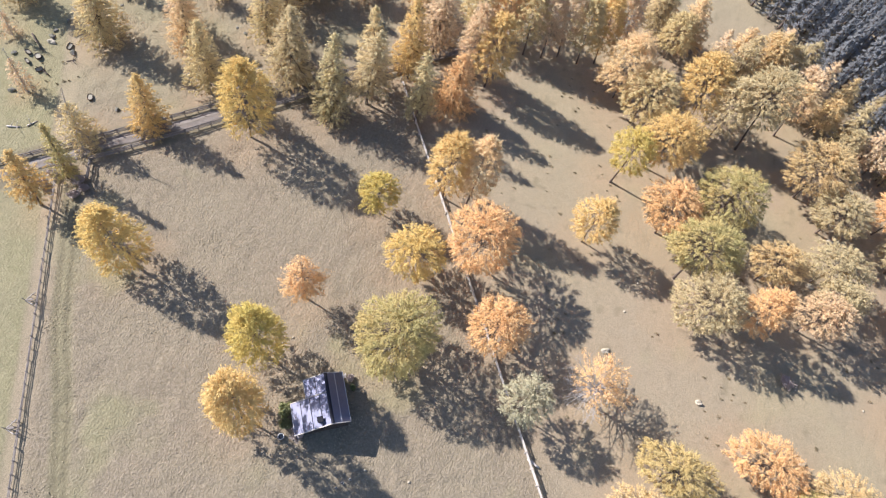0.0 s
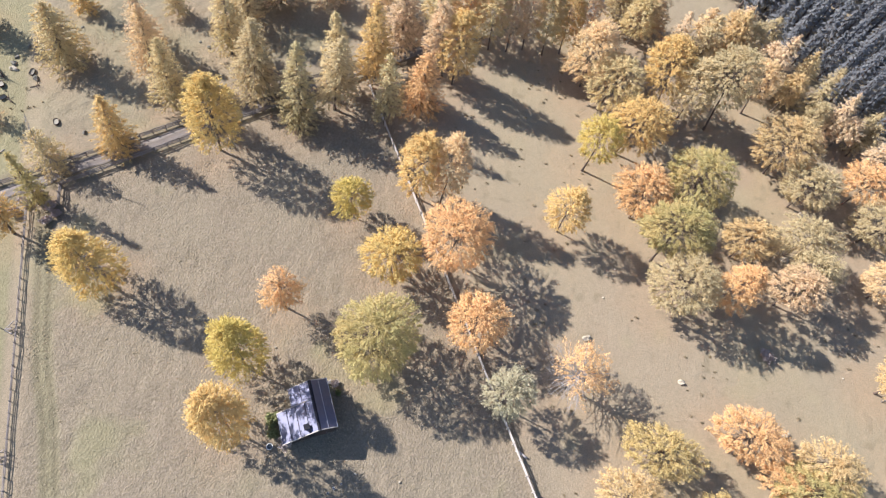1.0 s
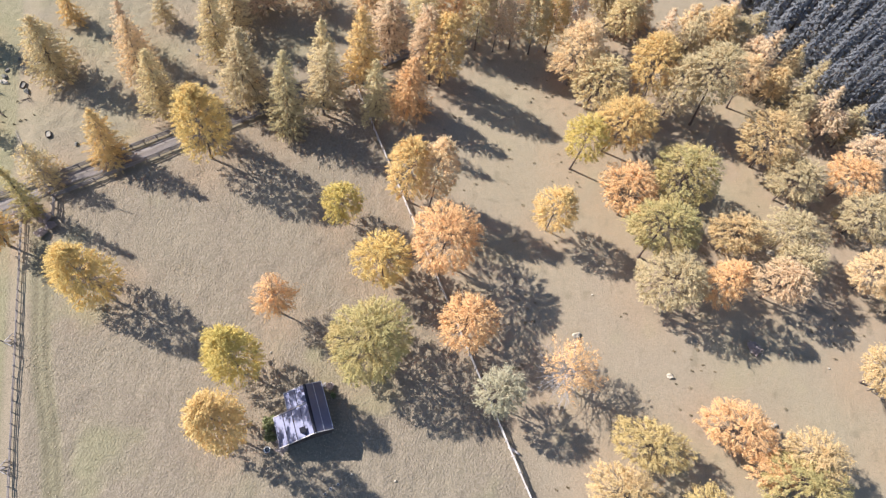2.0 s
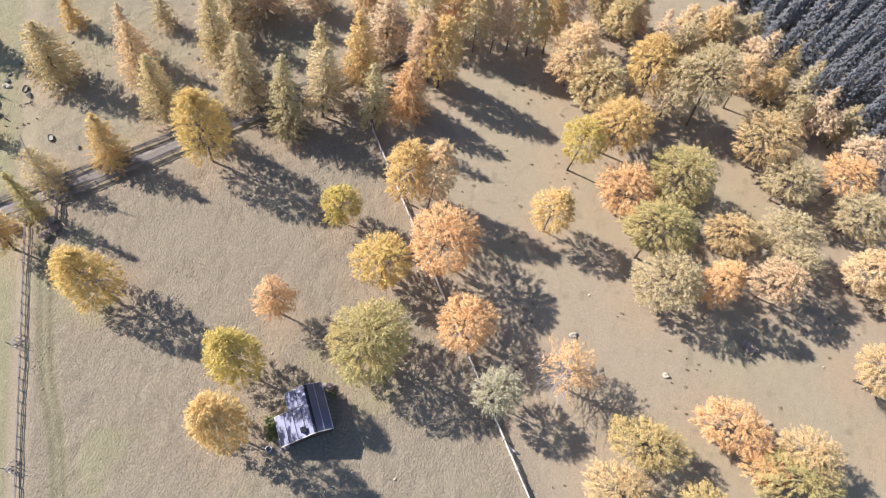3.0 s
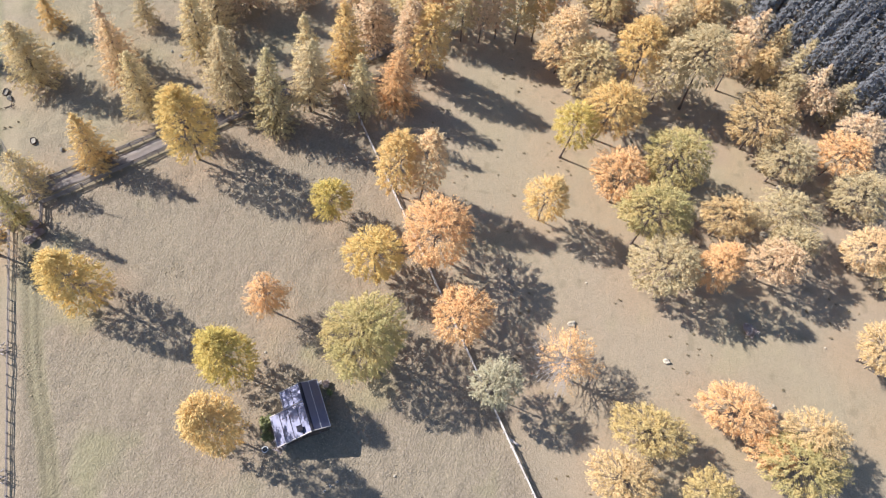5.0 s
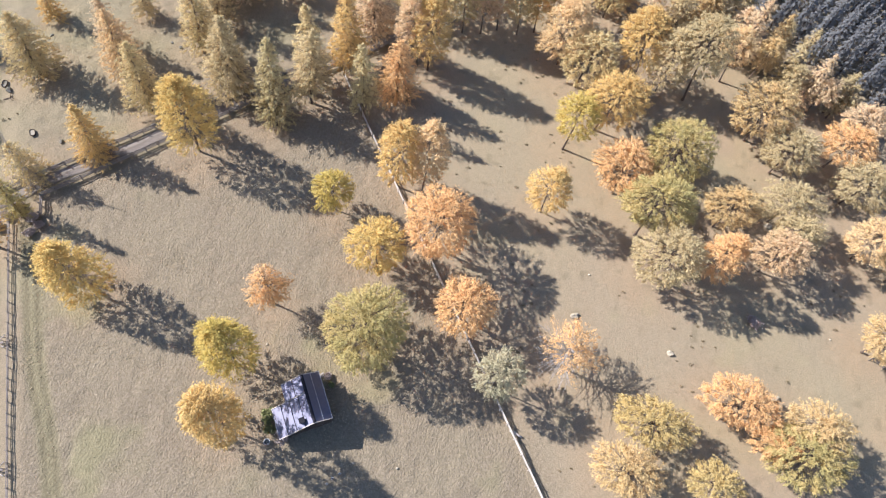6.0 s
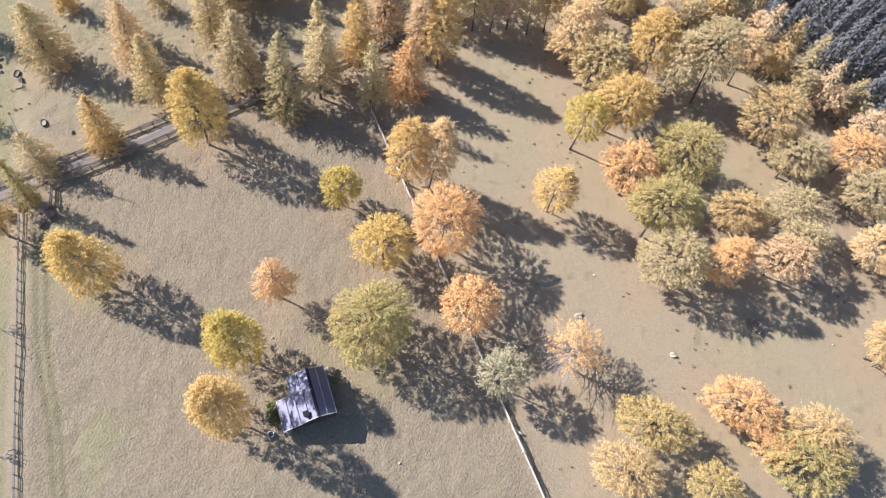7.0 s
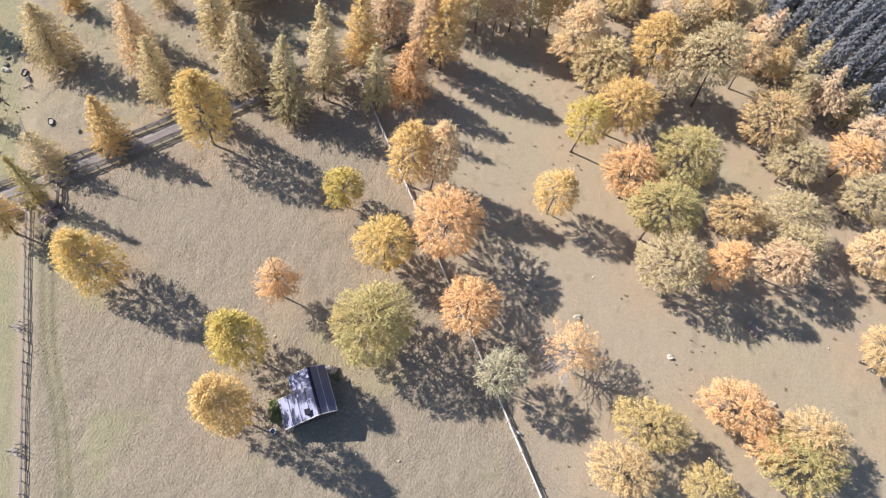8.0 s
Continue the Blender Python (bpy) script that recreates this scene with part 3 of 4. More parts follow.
larch(36.8, 64.8, 12.6, 4.4, 0.31, "oval", "gold", -2.0, 0.8, 1.0)
larch(37.7, 74.4, 10.3, 2.4, 0.1, "cone", "hazed_rose", -1.0, 0.3)
larch(51.3, 68.0, 10.3, 2.8, 0.42, "dome", "hazed_orange", -0.8, 0.4)
larch(54.0, 72.8, 12.5, 2.6, 0.15, "cone", "hazed_rose", -0.9, 0.5)
larch(63.9, 66.1, 11.3, 2.5, 0.15, "cone", "hazed_rose", -0.3, 0.2)
larch(58.0, 72.3, 11.3, 2.6, 0.15, "cone", "hazed_gold", -0.9, 0.5)
larch(60.8, 68.4, 10.5, 2.8, 0.15, "cone", "hazed_green", -0.8, 0.5)
larch(45.3, 78.7, 9.0, 3.2, 0.33, "oval", "hazed_gold")
larch(49.0, 77.8, 8.8, 2.9, 0.37, "oval", "hazed_green")
larch(52.3, 80.9, 8.7, 2.3, 0.49, "cone", "hazed_green")
larch(52.1, 75.1, 8.4, 2.5, 0.44, "oval", "hazed_rose")
larch(59.2, 74.9, 8.1, 2.2, 0.48, "cone", "hazed_green")
larch(56.5, 70.1, 8.1, 2.4, 0.43, "oval", "hazed_gold")
larch(63.8, 74.6, 8.0, 2.1, 0.5, "cone", "hazed_green")
larch(60.8, 66.3, 7.7, 2.2, 0.45, "oval", "hazed_green")
larch(66.0, 65.1, 7.7, 2.2, 0.45, "oval", "hazed_rose")
larch(69.8, 65.4, 7.6, 2.2, 0.45, "cone", "hazed_green")
larch(30.1, 76.3, 9.1, 3.3, 0.32, "oval", "olive_gold")
larch(41.5, 79.3, 8.4, 2.5, 0.43, "cone", "hazed_orange")
larch(47.7, 81.8, 8.6, 2.5, 0.44, "cone", "hazed_rose")
larch(3.4, 72.4, 11.0, 3.0, 0.25, "oval", "gold", -0.6, 0.0)
larch(21.1, 72.5, 12.4, 3.2, 0.28, "oval", "rose", -0.8, 0.1)
# round the hut and the middle fence
larch(-32.4, 10.2, 13.0, 3.6, 0.12, "oval", "yellow")
larch(-8.9, 14.0, 8.5, 2.8, 0.37, "weep", "orange")
larch(-10.8, 5.1, 14.5, 3.5, 0.14, "oval", "yellowgreen")
larch(-9.7, -2.6, 15.3, 3.45, 0.14, "oval", "gold")
larch(4.9, 11.6, 13.0, 5.3, 0.1, "dome", "green_gold")
larch(3.2, 22.9, 8.9, 4.0, 0.35, "dome", "yellow")
larch(10.4, 27.1, 11.9, 5.0, 0.39, "dome", "orange")
larch(3.2, 35.3, 13.9, 3.4, 0.27, "oval", "gold", 0.2, 0.5)
larch(6.8, 34.9, 14.4, 2.8, 0.33, "oval", "hazed_orange", 0.5, 1.7)
larch(16.4, 17.5, 8.8, 4.1, 0.32, "dome", "orange")
larch(22.2, 9.6, 9.4, 3.2, 0.45, "dome", "greygreen")
larch(30.0, 14.4, 9.0, 4.8, 0.26, "sparse", "orange")
larch(-4.9, 29.5, 8.5, 3.0, 0.32, "oval", "yellowgreen")
# the grazed slope
larch(24.9, 36.5, 10.0, 3.3, 0.37, "oval", "gold")
larch(26.7, 48.1, 11.2, 3.5, 0.49, "dome", "yellowgreen", -0.1, -0.0, 1.0)
larch(31.2, 52.9, 11.8, 4.5, 0.37, "dome", "gold", 1.3, -0.5, 1.05)
larch(35.3, 42.3, 10.2, 4.1, 0.34, "dome", "orange", -0.9, 0.4, 1.05)
larch(42.9, 46.8, 11.2, 5.0, 0.27, "dome", "green_gold", -0.4, 0.3, 1.08)
larch(39.4, 36.1, 12.9, 4.5, 0.43, "dome", "green_gold", -0.3, 0.2, 1.2)
larch(42.2, 30.3, 11.2, 4.4, 0.22, "dome", "hazed_green", wide=1.05)
larch(49.0, 31.4, 12.3, 3.0, 0.32, "oval", "orange", wide=1.1)
larch(58.4, 34.8, 9.3, 3.3, 0.34, "dome", "rose", wide=1.12)
larch(60.6, 38.2, 8.8, 3.4, 0.40, "dome", "hazed_green", wide=1.1)
larch(51.3, 40.5, 8.4, 3.7, 0.38, "dome", "hazed_gold", wide=1.15)
larch(59.7, 43.4, 8.7, 4.0, 0.33, "dome", "hazed_green", wide=1.2)
larch(53.8, 13.5, 6.8, 4.3, 0.35, "dome", "orange", wide=1.2)
larch(42.5, 8.5, 7.0, 4.2, 0.38, "dome", "lemon", wide=1.25)
larch(39.6, 2.4, 6.6, 3.9, 0.39, "dome", "hazed_gold", wide=1.15)
larch(50.7, 3.1, 6.2, 3.1, 0.48, "dome", "lemon", wide=1.15)
larch(63.1, 12.4, 7.6, 3.8, 0.48, "dome", "hazed_gold", wide=1.1)
larch(58.3, 9.2, 5.8, 2.8, 0.51, "dome", "orange", wide=1.25)
larch(62.2, 8.6, 7.4, 5.0, 0.29, "dome", "green_gold", wide=1.2)
larch(73.6, 25.9, 8.7, 3.7, 0.38, "dome", "hazed_gold")
larch(72.8, 40.3, 8.3, 3.8, 0.34, "dome", "hazed_orange", wide=1.05)
larch(69.0, 55.6, 8.7, 3.8, 0.37, "dome", "orange", wide=1.1)
larch(60.0, 52.2, 8.9, 4.0, 0.35, "dome", "hazed_green", wide=1.1)
larch(71.4, 49.5, 8.7, 4.3, 0.29, "dome", "hazed_green", wide=1.1)
larch(69.4, 66.4, 8.9, 2.6, 0.2, "cone", "hazed_green", -0.3, 0.2)
larch(72.3, 60.9, 8.0, 3.4, 0.38, "dome", "hazed_rose", wide=1.1)
larch(77.8, 37.7, 8.9, 4.1, 0.34, "dome", "hazed_green")
larch(78.4, 15.9, 7.9, 3.7, 0.52, "dome", "hazed_gold")

ground = build_ground(stand)


def grass_tussocks():
    """Loose bunches of dry grass over the pasture: thick between the fences, thin on the grazed slope."""
    rng = np.random.default_rng(9)
    n = 150000
    x, y = rng.uniform(-72, 88, n), rng.uniform(-24, 98, n)
    mid, left, track, rut = (along(x, y, *l) for l in (MID_FENCE, LEFT_FENCE, TRACK, RUTS))
    thick = (1 - smooth(mid, -2, 4)) * smooth(left, 0.3, 2.0)
    chance = 0.008 + 0.99 * thick * smooth(lattice_noise(x, y, 6, 40) + 0.5 * lattice_noise(x, y, 1.6, 41), -0.7, 0.5)
    chance = chance * smooth(np.abs(track), 1.5, 2.6) * (0.3 + 0.7 * smooth(np.abs(np.abs(rut) - 0.6), 0.2, 0.5))
    keep = rng.uniform(0, 1, n) < chance
    x, y = x[keep], y[keep]
    n = len(x)
    z = 0.0128 * FAR * np.tanh(x / FAR) + 0.1067 * FAR * np.tanh(y / FAR)
    at = np.stack([x, y, z + rng.uniform(-0.11, -0.04, n)], -1)
    way = np.stack([rng.normal(0, 1, n), rng.normal(0, 1, n), rng.uniform(-0.05, 0.10, n)], -1)
    size = rng.uniform(0.07, 0.15, n)
    me = quick_mesh("grass", *tufts(rng, at, way, size, size * 0.7, np.tile((0.0, 0.0, 2.0), (n, 1))))
    me.materials.append(STRAW)
    tagged(new("grass", me), "bunches of dry straw-coloured pasture grass", "grass", kind="stuff")


grass_tussocks()


def coarse_tussocks():
    """Low brown hummocks of uneaten grass, scattered over the grazed slope and the upper pasture."""
    rng = np.random.default_rng(19)
    n = 2600
    x, y = rng.uniform(-70, 82, n), rng.uniform(-18, 88, n)
    mid, track = along(x, y, *MID_FENCE), along(x, y, *TRACK)
    keep = rng.uniform(0, 1, n) < np.maximum(smooth(mid, 1, 5), 0.7 * smooth(track, 2.5, 5)) * smooth(lattice_noise(x, y, 8, 44), -0.3, 0.6) * 0.7
    x, y = x[keep], y[keep]
    own = np.repeat(np.arange(len(x)), 26)
    wide = rng.uniform(0.10, 0.34, len(x))[own]
    k = len(own)
    az, q = rng.uniform(0, 2 * math.pi, k), np.sqrt(rng.uniform(0, 1, k))
    px, py = x[own] + np.cos(az) * q * wide * 1.3, y[own] + np.sin(az) * q * wide * 0.8
    z = 0.0128 * FAR * np.tanh(px / FAR) + 0.1067 * FAR * np.tanh(py / FAR)
    at = np.stack([px, py, z - 0.03 + wide * 0.45 * (1 - q * q)], -1)
    way = np.stack([np.cos(az) * q, np.sin(az) * q, rng.uniform(0.15, 0.7, k)], -1)
    size = rng.uniform(0.06, 0.13, k)
    me = quick_mesh("tussocks", *tufts(rng, at, way, size, size * 0.5))
    me.materials.append(BROWN_GRASS)
    tagged(new("tussocks", me), "low brown hummocks of coarse uneaten grass", "grass", kind="stuff")


coarse_tussocks()


def spruce_wood():
    """The dense wood that closes the slope, its edge running slantwise."""
    rng = np.random.default_rng(5)
    models = [spruce(70 + k) for k in range(5)]
    edge_a = (49.0, 91.5)
    used = 0
    placed = []
    for _ in range(5200):
        a, b = rng.uniform(-24, 72), rng.uniform(-3.5, 29)
        ux, uy = 0.748, -0.664
        x, y = edge_a[0] + ux * a - uy * b + 2.5, edge_a[1] + uy * a + ux * b + 2.5
        if any((x - p) ** 2 + (y - q) ** 2 < 5.0 for p, q in placed):
            continue
        if y < 50 or x > 102 or y > 120 or any(math.hypot(x - tx, y - ty) < 2.5 for tx, ty, _ in stand):
            continue
        placed.append((x, y))
        m = pose(x, y, ground_z(x, y), rng.normal(0, 1.5), rng.normal(0, 1.5), rng.uniform(0, 360)) @ Matrix.Scale(rng.uniform(0.6, 0.95), 4)
        if used < len(models):
            models[used].matrix_basis = m
        else:
            made = copy_thing(models[used % len(models)], m)
            made.matrix_basis = m
        used += 1
    for x, y, k in ((50.8, 78.2, 0.62), (60.0, 69.6, 0.6), (64.0, 73.2, 0.66), (57.6, 84.6, 0.7), (54.0, 82.5, 0.6), (66.5, 70.9, 0.62), (72.6, 69.6, 0.7), (22.8, 78.3, 0.8)):
        made = copy_thing(models[int(x) % len(models)], Matrix())                 # stray ones among the larches at the wood's edge
        made.matrix_basis = pose(x, y, ground_z(x, y), 0, 0, 40 * x) @ Matrix.Scale(k, 4)
        tagged(made, "young grey-green spruce among larches at the wood's edge")


spruce_wood()


# ---- track and fences ----
def build_track():
    (x0, y0), (x1, y1) = TRACK
    k = math.hypot(x1 - x0, y1 - y0)
    ux, uy = (x1 - x0) / k, (y1 - y0) / k
    rows, across = int(k / 0.5), (-0.98, -0.85, -0.62, -0.28, 0.0, 0.28, 0.62, 0.85, 0.98)
    crown = (-0.10, 0.0, 0.0, 0.05, 0.085, 0.05, 0.0, 0.0, -0.10)
    co = []
    for i in range(rows + 1):
        a = i * k / rows
        wob = 0.18 * math.sin(a * 0.31) + 0.1 * math.sin(a * 0.83 + 1)
        for c, up in zip(across, crown):
            w = c * (1 + 0.07 * math.sin(a * 1.7 + c)) + wob
            x, y = x0 + ux * a - uy * w, y0 + uy * a + ux * w
            co.append((x, y, ground_z(x, y) + up + 0.06))
    n = len(across)
    i = np.arange((rows + 1) * n).reshape(rows + 1, n)
    faces = np.stack([i[:-1, :-1], i[:-1, 1:], i[1:, 1:], i[1:, :-1]], -1).reshape(-1, 4)[:, ::-1]
    me = quick_mesh("track", np.array(co), faces)
    layer = me.color_attributes.new("turf", "FLOAT_COLOR", "POINT")
    shade = np.tile(np.array((1, 0.9, 0.15, 0.3, 0.85, 0.3, 0.15, 0.9, 1.0)), rows + 1)
    layer.data.foreach_set("color", np.stack([shade] * 4, -1).astype(np.float32).ravel())
    me.materials.append(GRAVEL)
    return tagged(new("road", me), "pale gravel farm track between two wooden fences", "track", kind="structure")


build_track()


def round_log(length, r0, r1, seed, sides=7):
    """A slightly crooked pole along +x."""
    rng = np.random.default_rng(seed)
    path = [((length * q, rng.normal(0, 0.012), rng.normal(0, 0.012)), r0 + (r1 - r0) * q) for q in (0, 0.33, 0.66, 1.0)]
    co, faces = tubes([path], sides)
    me = quick_mesh("pole", co, faces)
    bm = bmesh.new()
    bm.from_mesh(me)
    bmesh.ops.holes_fill(bm, edges=bm.edges[:], sides=0)
    return bm


def fence(p, q, label, spacing, rails, wood, seed, post_h=1.1, rail_w=0.16, skip=(), post_w=0.07):
    """A post-and-rail fence from p to q; posts lean a little and every rail is a pole of its own."""
    rng = np.random.default_rng(seed)
    k = math.hypot(q[0] - p[0], q[1] - p[1])
    n = max(1, round(k / spacing))
    step = k / n
    top = thing("fence", p[0], p[1], label, "fence", "pasture fences")
    bz = ground_z(*p)
    post = bpy.data.meshes.new("post")
    bm = bmesh.new()
    box(bm, -post_w, post_w, -post_w, post_w, -0.4, post_h)
    for v in bm.verts:
        if v.co.z > 0:
            v.co.xy *= 0.82
    soften(bm, 0.015).to_mesh(post)
    post.materials.append(wood)
    bars = []
    for v in range(3):
        me = bpy.data.meshes.new("rail")
        bm = bmesh.new()
        box(bm, -0.12, step + 0.12, -0.035, 0.035, -rail_w / 2, rail_w / 2)
        for w in bm.verts:
            w.co.z += rng.normal(0, 0.012)
        soften(bm, 0.01).to_mesh(me)
        me.materials.append(wood)
        bars.append(me)
    ux, uy = (q[0] - p[0]) / k, (q[1] - p[1]) / k
    yaw = math.degrees(math.atan2(uy, ux))
    for i in range(n + 1):
        x, y = ux * step * i, uy * step * i
        z = ground_z(p[0] + x, p[1] + y) - bz
        part("post", post, None, top, at=pose(x, y, z + rng.normal(0, 0.03), rng.normal(0, 3), rng.normal(0, 3), yaw))
        if i == n or i in skip:
            continue
        x2, y2 = ux * step * (i + 1), uy * step * (i + 1)
        pitch = -math.degrees(math.atan2(ground_z(p[0] + x2, p[1] + y2) - bz - z, step))
        for hgt in rails:
            part("rail", bars[int(rng.integers(3))], None, top,
                 at=pose(x - uy * 0.085, y + ux * 0.085, z + hgt + rng.normal(0, 0.025), 0, pitch + rng.normal(0, 0.9), yaw + rng.normal(0, 0.4)))
    return top


fence(MID_FENCE[0], MID_FENCE[1], "long sun-bleached wooden rail fence across the pasture", 2.0, (0.26, 0.54, 0.82), PALE_WOOD, 41, rail_w=0.16)
fence(LEFT_FENCE[0], LEFT_FENCE[1], "grey weathered wooden boundary fence beside wheel ruts", 1.45, (0.2, 0.38, 0.57), GREY_WOOD, 42, post_h=0.66, rail_w=0.07, post_w=0.05)
fence((-59.5, 12.8), (0.6, 68.0), "dark weathered wooden fence on the track's upper side", 1.9, (0.26, 0.54, 0.82), GREY_WOOD, 43)
fence((-45.0, 21.5), (0.9, 65.8), "dark weathered wooden fence on the track's lower side", 1.9, (0.26, 0.54, 0.82), GREY_WOOD, 44)
fence((-45.0, 21.3), (-43.9, 18.9), "short weathered fence closing the corner by the track", 1.6, (0.26, 0.54, 0.82), GREY_WOOD, 45)
fence((74.6, 25.0), (82.5, 22.2), "short grey rail fence under a golden larch", 1.9, (0.26, 0.54, 0.82), GREY_WOOD, 46)


def stile(x, y, turn):
    """A pole stile: two slanting poles from the fence to a stake, with a step between and stakes driven through."""
    top = thing("stile", x, y, "grey pole stile braced against the boundary fence", "stile", "stiles on the fence", turn=turn)
    for side in (-1, 1):
        pole = round_log(1.55, 0.06, 0.05, 50 + side)
        part("brace", pole, PALE_WOOD, top, at=pose(0, side * 0.85, 0.62, 0, 18, 180 + side * 34))
    stake = round_log(1.3, 0.06, 0.04, 53)
    part("stake", stake, GREY_WOOD, top, at=pose(-1.25, 0, -0.2, 0, -88, 0))
    for k in range(6):
        lean = -1 if k % 2 else 1
        stick = round_log(1.0, 0.04, 0.03, 55 + k)
        part("stick", stick, GREY_WOOD, top, at=pose(0.12 * lean, -0.6 + 0.24 * k, -0.1, 0, -90 + 16 * lean, 0))
    step = bmesh.new()
    box(step, -0.95, -0.25, -0.12, 0.12, 0.28, 0.34)
    part("tread", soften(step, 0.01), GREY_WOOD, top)
    return top


stile(-40.1, 1.5, 26.4)
stile(-33.1, -12.5, 26.4)


# ---- the hut ----
def hut():
    """A small alpine hut; local +x runs along the ridge towards its dark gable, +y to the shaded roof side."""
    cx, cy = -0.23, 2.31
    turn = -57.0
    z0 = ground_z(cx, cy) - 0.15
    top = thing("alpine_hut", cx, cy, "small dark timber hut with a sheet-metal roof and lean-to", "hut", z=z0, turn=turn)
    L, E, W, X0, WX = 2.87, 1.82, 2.42, -0.79, 4.37
    slope, ridge = 0.53, 4.0
    roof_z = lambda y: ridge - slope * abs(y)

    def boards(name, p, q, zs, seed):
        """Upright boards from p to q, each its own piece, up to the height zs(x, y)."""
        rng = np.random.default_rng(seed)
        k = math.hypot(q[0] - p[0], q[1] - p[1])
        n = round(k / 0.24)
        wall = part(name, wall_core(p, q, zs), DARK_WOOD, top)
        a = math.atan2(q[1] - p[1], q[0] - p[0])
        for i in range(n):
            s0, s1 = k * i / n + 0.006, k * (i + 1) / n - 0.006
            mid = ((s0 + s1) / 2) / k
            bm = bmesh.new()
            vs = box(bm, s0, s1, -0.018, 0.012 + rng.uniform(0, 0.008), 0.05, 1.0)
            for v in vs:
                f = v.co.x / k
                if v.co.z > 0.5:
                    v.co.z = zs(p[0] + (q[0] - p[0]) * f, p[1] + (q[1] - p[1]) * f) - 0.07
            part("board", bm, DARK_WOOD, wall, at=pose(p[0], p[1], 0, 0, 0, math.degrees(a)) @ Matrix.Translation((0, -0.07, 0)))
        return wall

    def wall_core(p, q, zs):
        bm = bmesh.new()
        d = Vector((q[0] - p[0], q[1] - p[1], 0)).normalized()
        nrm = Vector((-d.y, d.x, 0)) * 0.12
        mid = ((p[0] + q[0]) / 2, (p[1] + q[1]) / 2)
        pts = [p, mid, q] if abs(p[1]) > 0.1 and abs(q[1]) > 0.1 and p[1] * q[1] < 0 else [p, q]
        if len(pts) == 3:
            f = p[1] / (p[1] - q[1])
            pts[1] = (p[0] + (q[0] - p[0]) * f, 0.0)
        front = [Vector((a, b, -0.3)) for a, b in pts] + [Vector((a, b, zs(a, b) - 0.07)) for a, b in reversed(pts)]
        a = [bm.verts.new(v) for v in front]
        b = [bm.verts.new(v + nrm) for v in front]
        bm.faces.new(a)
        bm.faces.new(b[::-1])
        for i in range(len(a)):
            j = (i + 1) % len(a)
            bm.faces.new((a[j], a[i], b[i], b[j]))
        bmesh.ops.recalc_face_normals(bm, faces=bm.faces[:])
        return bm

    zr = lambda x, y: roof_z(y)
    boards("wall", (-L, E), (-L, -W), zr, 1)
    south = boards("wall", (L, -W), (L, E), zr, 2)
    boards("wall", (L, E), (-L, E), zr, 3)
    boards("wall", (-L, -W), (L, -W), zr, 4)
    boards("wall", (X0, -WX), (L, -WX), zr, 5)
    boards("wall", (X0, -W), (X0, -WX), zr, 6)
    boards("wall", (L, -WX), (L, -W - 0.13), zr, 7)

    bm = bmesh.new()                                                              # plank door with a ledge in the gable
    box(bm, -0.45, 0.45, -0.03, 0.03, 0.1, 1.95)
    door = part("door", soften(bm, 0.01), DARK_WOOD, south, at=pose(L + 0.1, 0.35, 0, 0, 0, 90))
    bm = bmesh.new()
    box(bm, 0.3, 0.36, -0.09, -0.03, 0.95, 1.15)
    part("handle", soften(bm, 0.01), ROOF_METAL, door)
    bm = bmesh.new()
    box(bm, -0.35, 0.35, -0.02, 0.02, 1.1, 1.75)
    window = part("window", bm, GLASS_DARK, south, at=pose(L + 0.1, -1.15, 0, 0, 0, 90))
    bm = bmesh.new()
    for x0, x1, za, zb in ((-0.42, -0.34, 1.03, 1.82), (0.34, 0.42, 1.03, 1.82), (-0.34, 0.34, 1.03, 1.1), (-0.34, 0.34, 1.75, 1.82), (-0.02, 0.02, 1.1, 1.75)):
        box(bm, x0, x1, -0.045, 0.03, za, zb)
    part("frame", bm, DARK_WOOD, window)

    over = 0.22

    def deck(name, x0, x1, y0, y1, sign, panels, label=""):
        """One roof plane from y0 (upper) to y1 (eave): a timber deck with sheets and upstanding seams on it."""
        c = math.hypot(1, slope)
        bm = bmesh.new()
        vs = box(bm, x0, x1, y0, y1, -0.10, -0.02)
        for v in vs:
            v.co.z += -slope * v.co.y
            v.co.y *= sign
        bmesh.ops.recalc_face_normals(bm, faces=bm.faces[:])
        plane = part(name, bm, DARK_WOOD, top, label, at=pose(0, 0, ridge))
        w = (y1 - y0) / panels
        for i in range(panels):                                                   # sheets in courses along the ridge, each lapping the next
            bm = bmesh.new()
            vs = box(bm, x0 + 0.02, x1 - 0.02, y0 + w * i + 0.012, y0 + w * (i + 1) + (0.05 if i == panels - 1 else -0.012), -0.016, 0.012)
            for v in vs:
                v.co.z += -slope * v.co.y
                v.co.y *= sign
            bmesh.ops.recalc_face_normals(bm, faces=bm.faces[:])
            part("sheet", bm, ROOF_METAL, plane)
        for i in range(1, panels + 1):
            bm = bmesh.new()
            ym = y0 + w * i
            vs = box(bm, x0 + 0.03, x1 - 0.03, ym - 0.03, ym + 0.03, 0.0, 0.06)
            for v in vs:
                v.co.z += -slope * v.co.y
                v.co.y *= sign
            bmesh.ops.recalc_face_normals(bm, faces=bm.faces[:])
            part("seam", bm, (SEAM_METAL if sign < 0 else PALE_METAL) if i < panels else PALE_METAL, plane)
        for xm in (x0, x1):
            bm = bmesh.new()
            vs = box(bm, xm - 0.05, xm + 0.05, y0 + 0.01, y1 + 0.05, -0.09, 0.07)
            for v in vs:
                v.co.z += -slope * v.co.y
                v.co.y *= sign
            bmesh.ops.recalc_face_normals(bm, faces=bm.faces[:])
            part("rake_board", bm, PALE_WOOD, plane)
        return plane

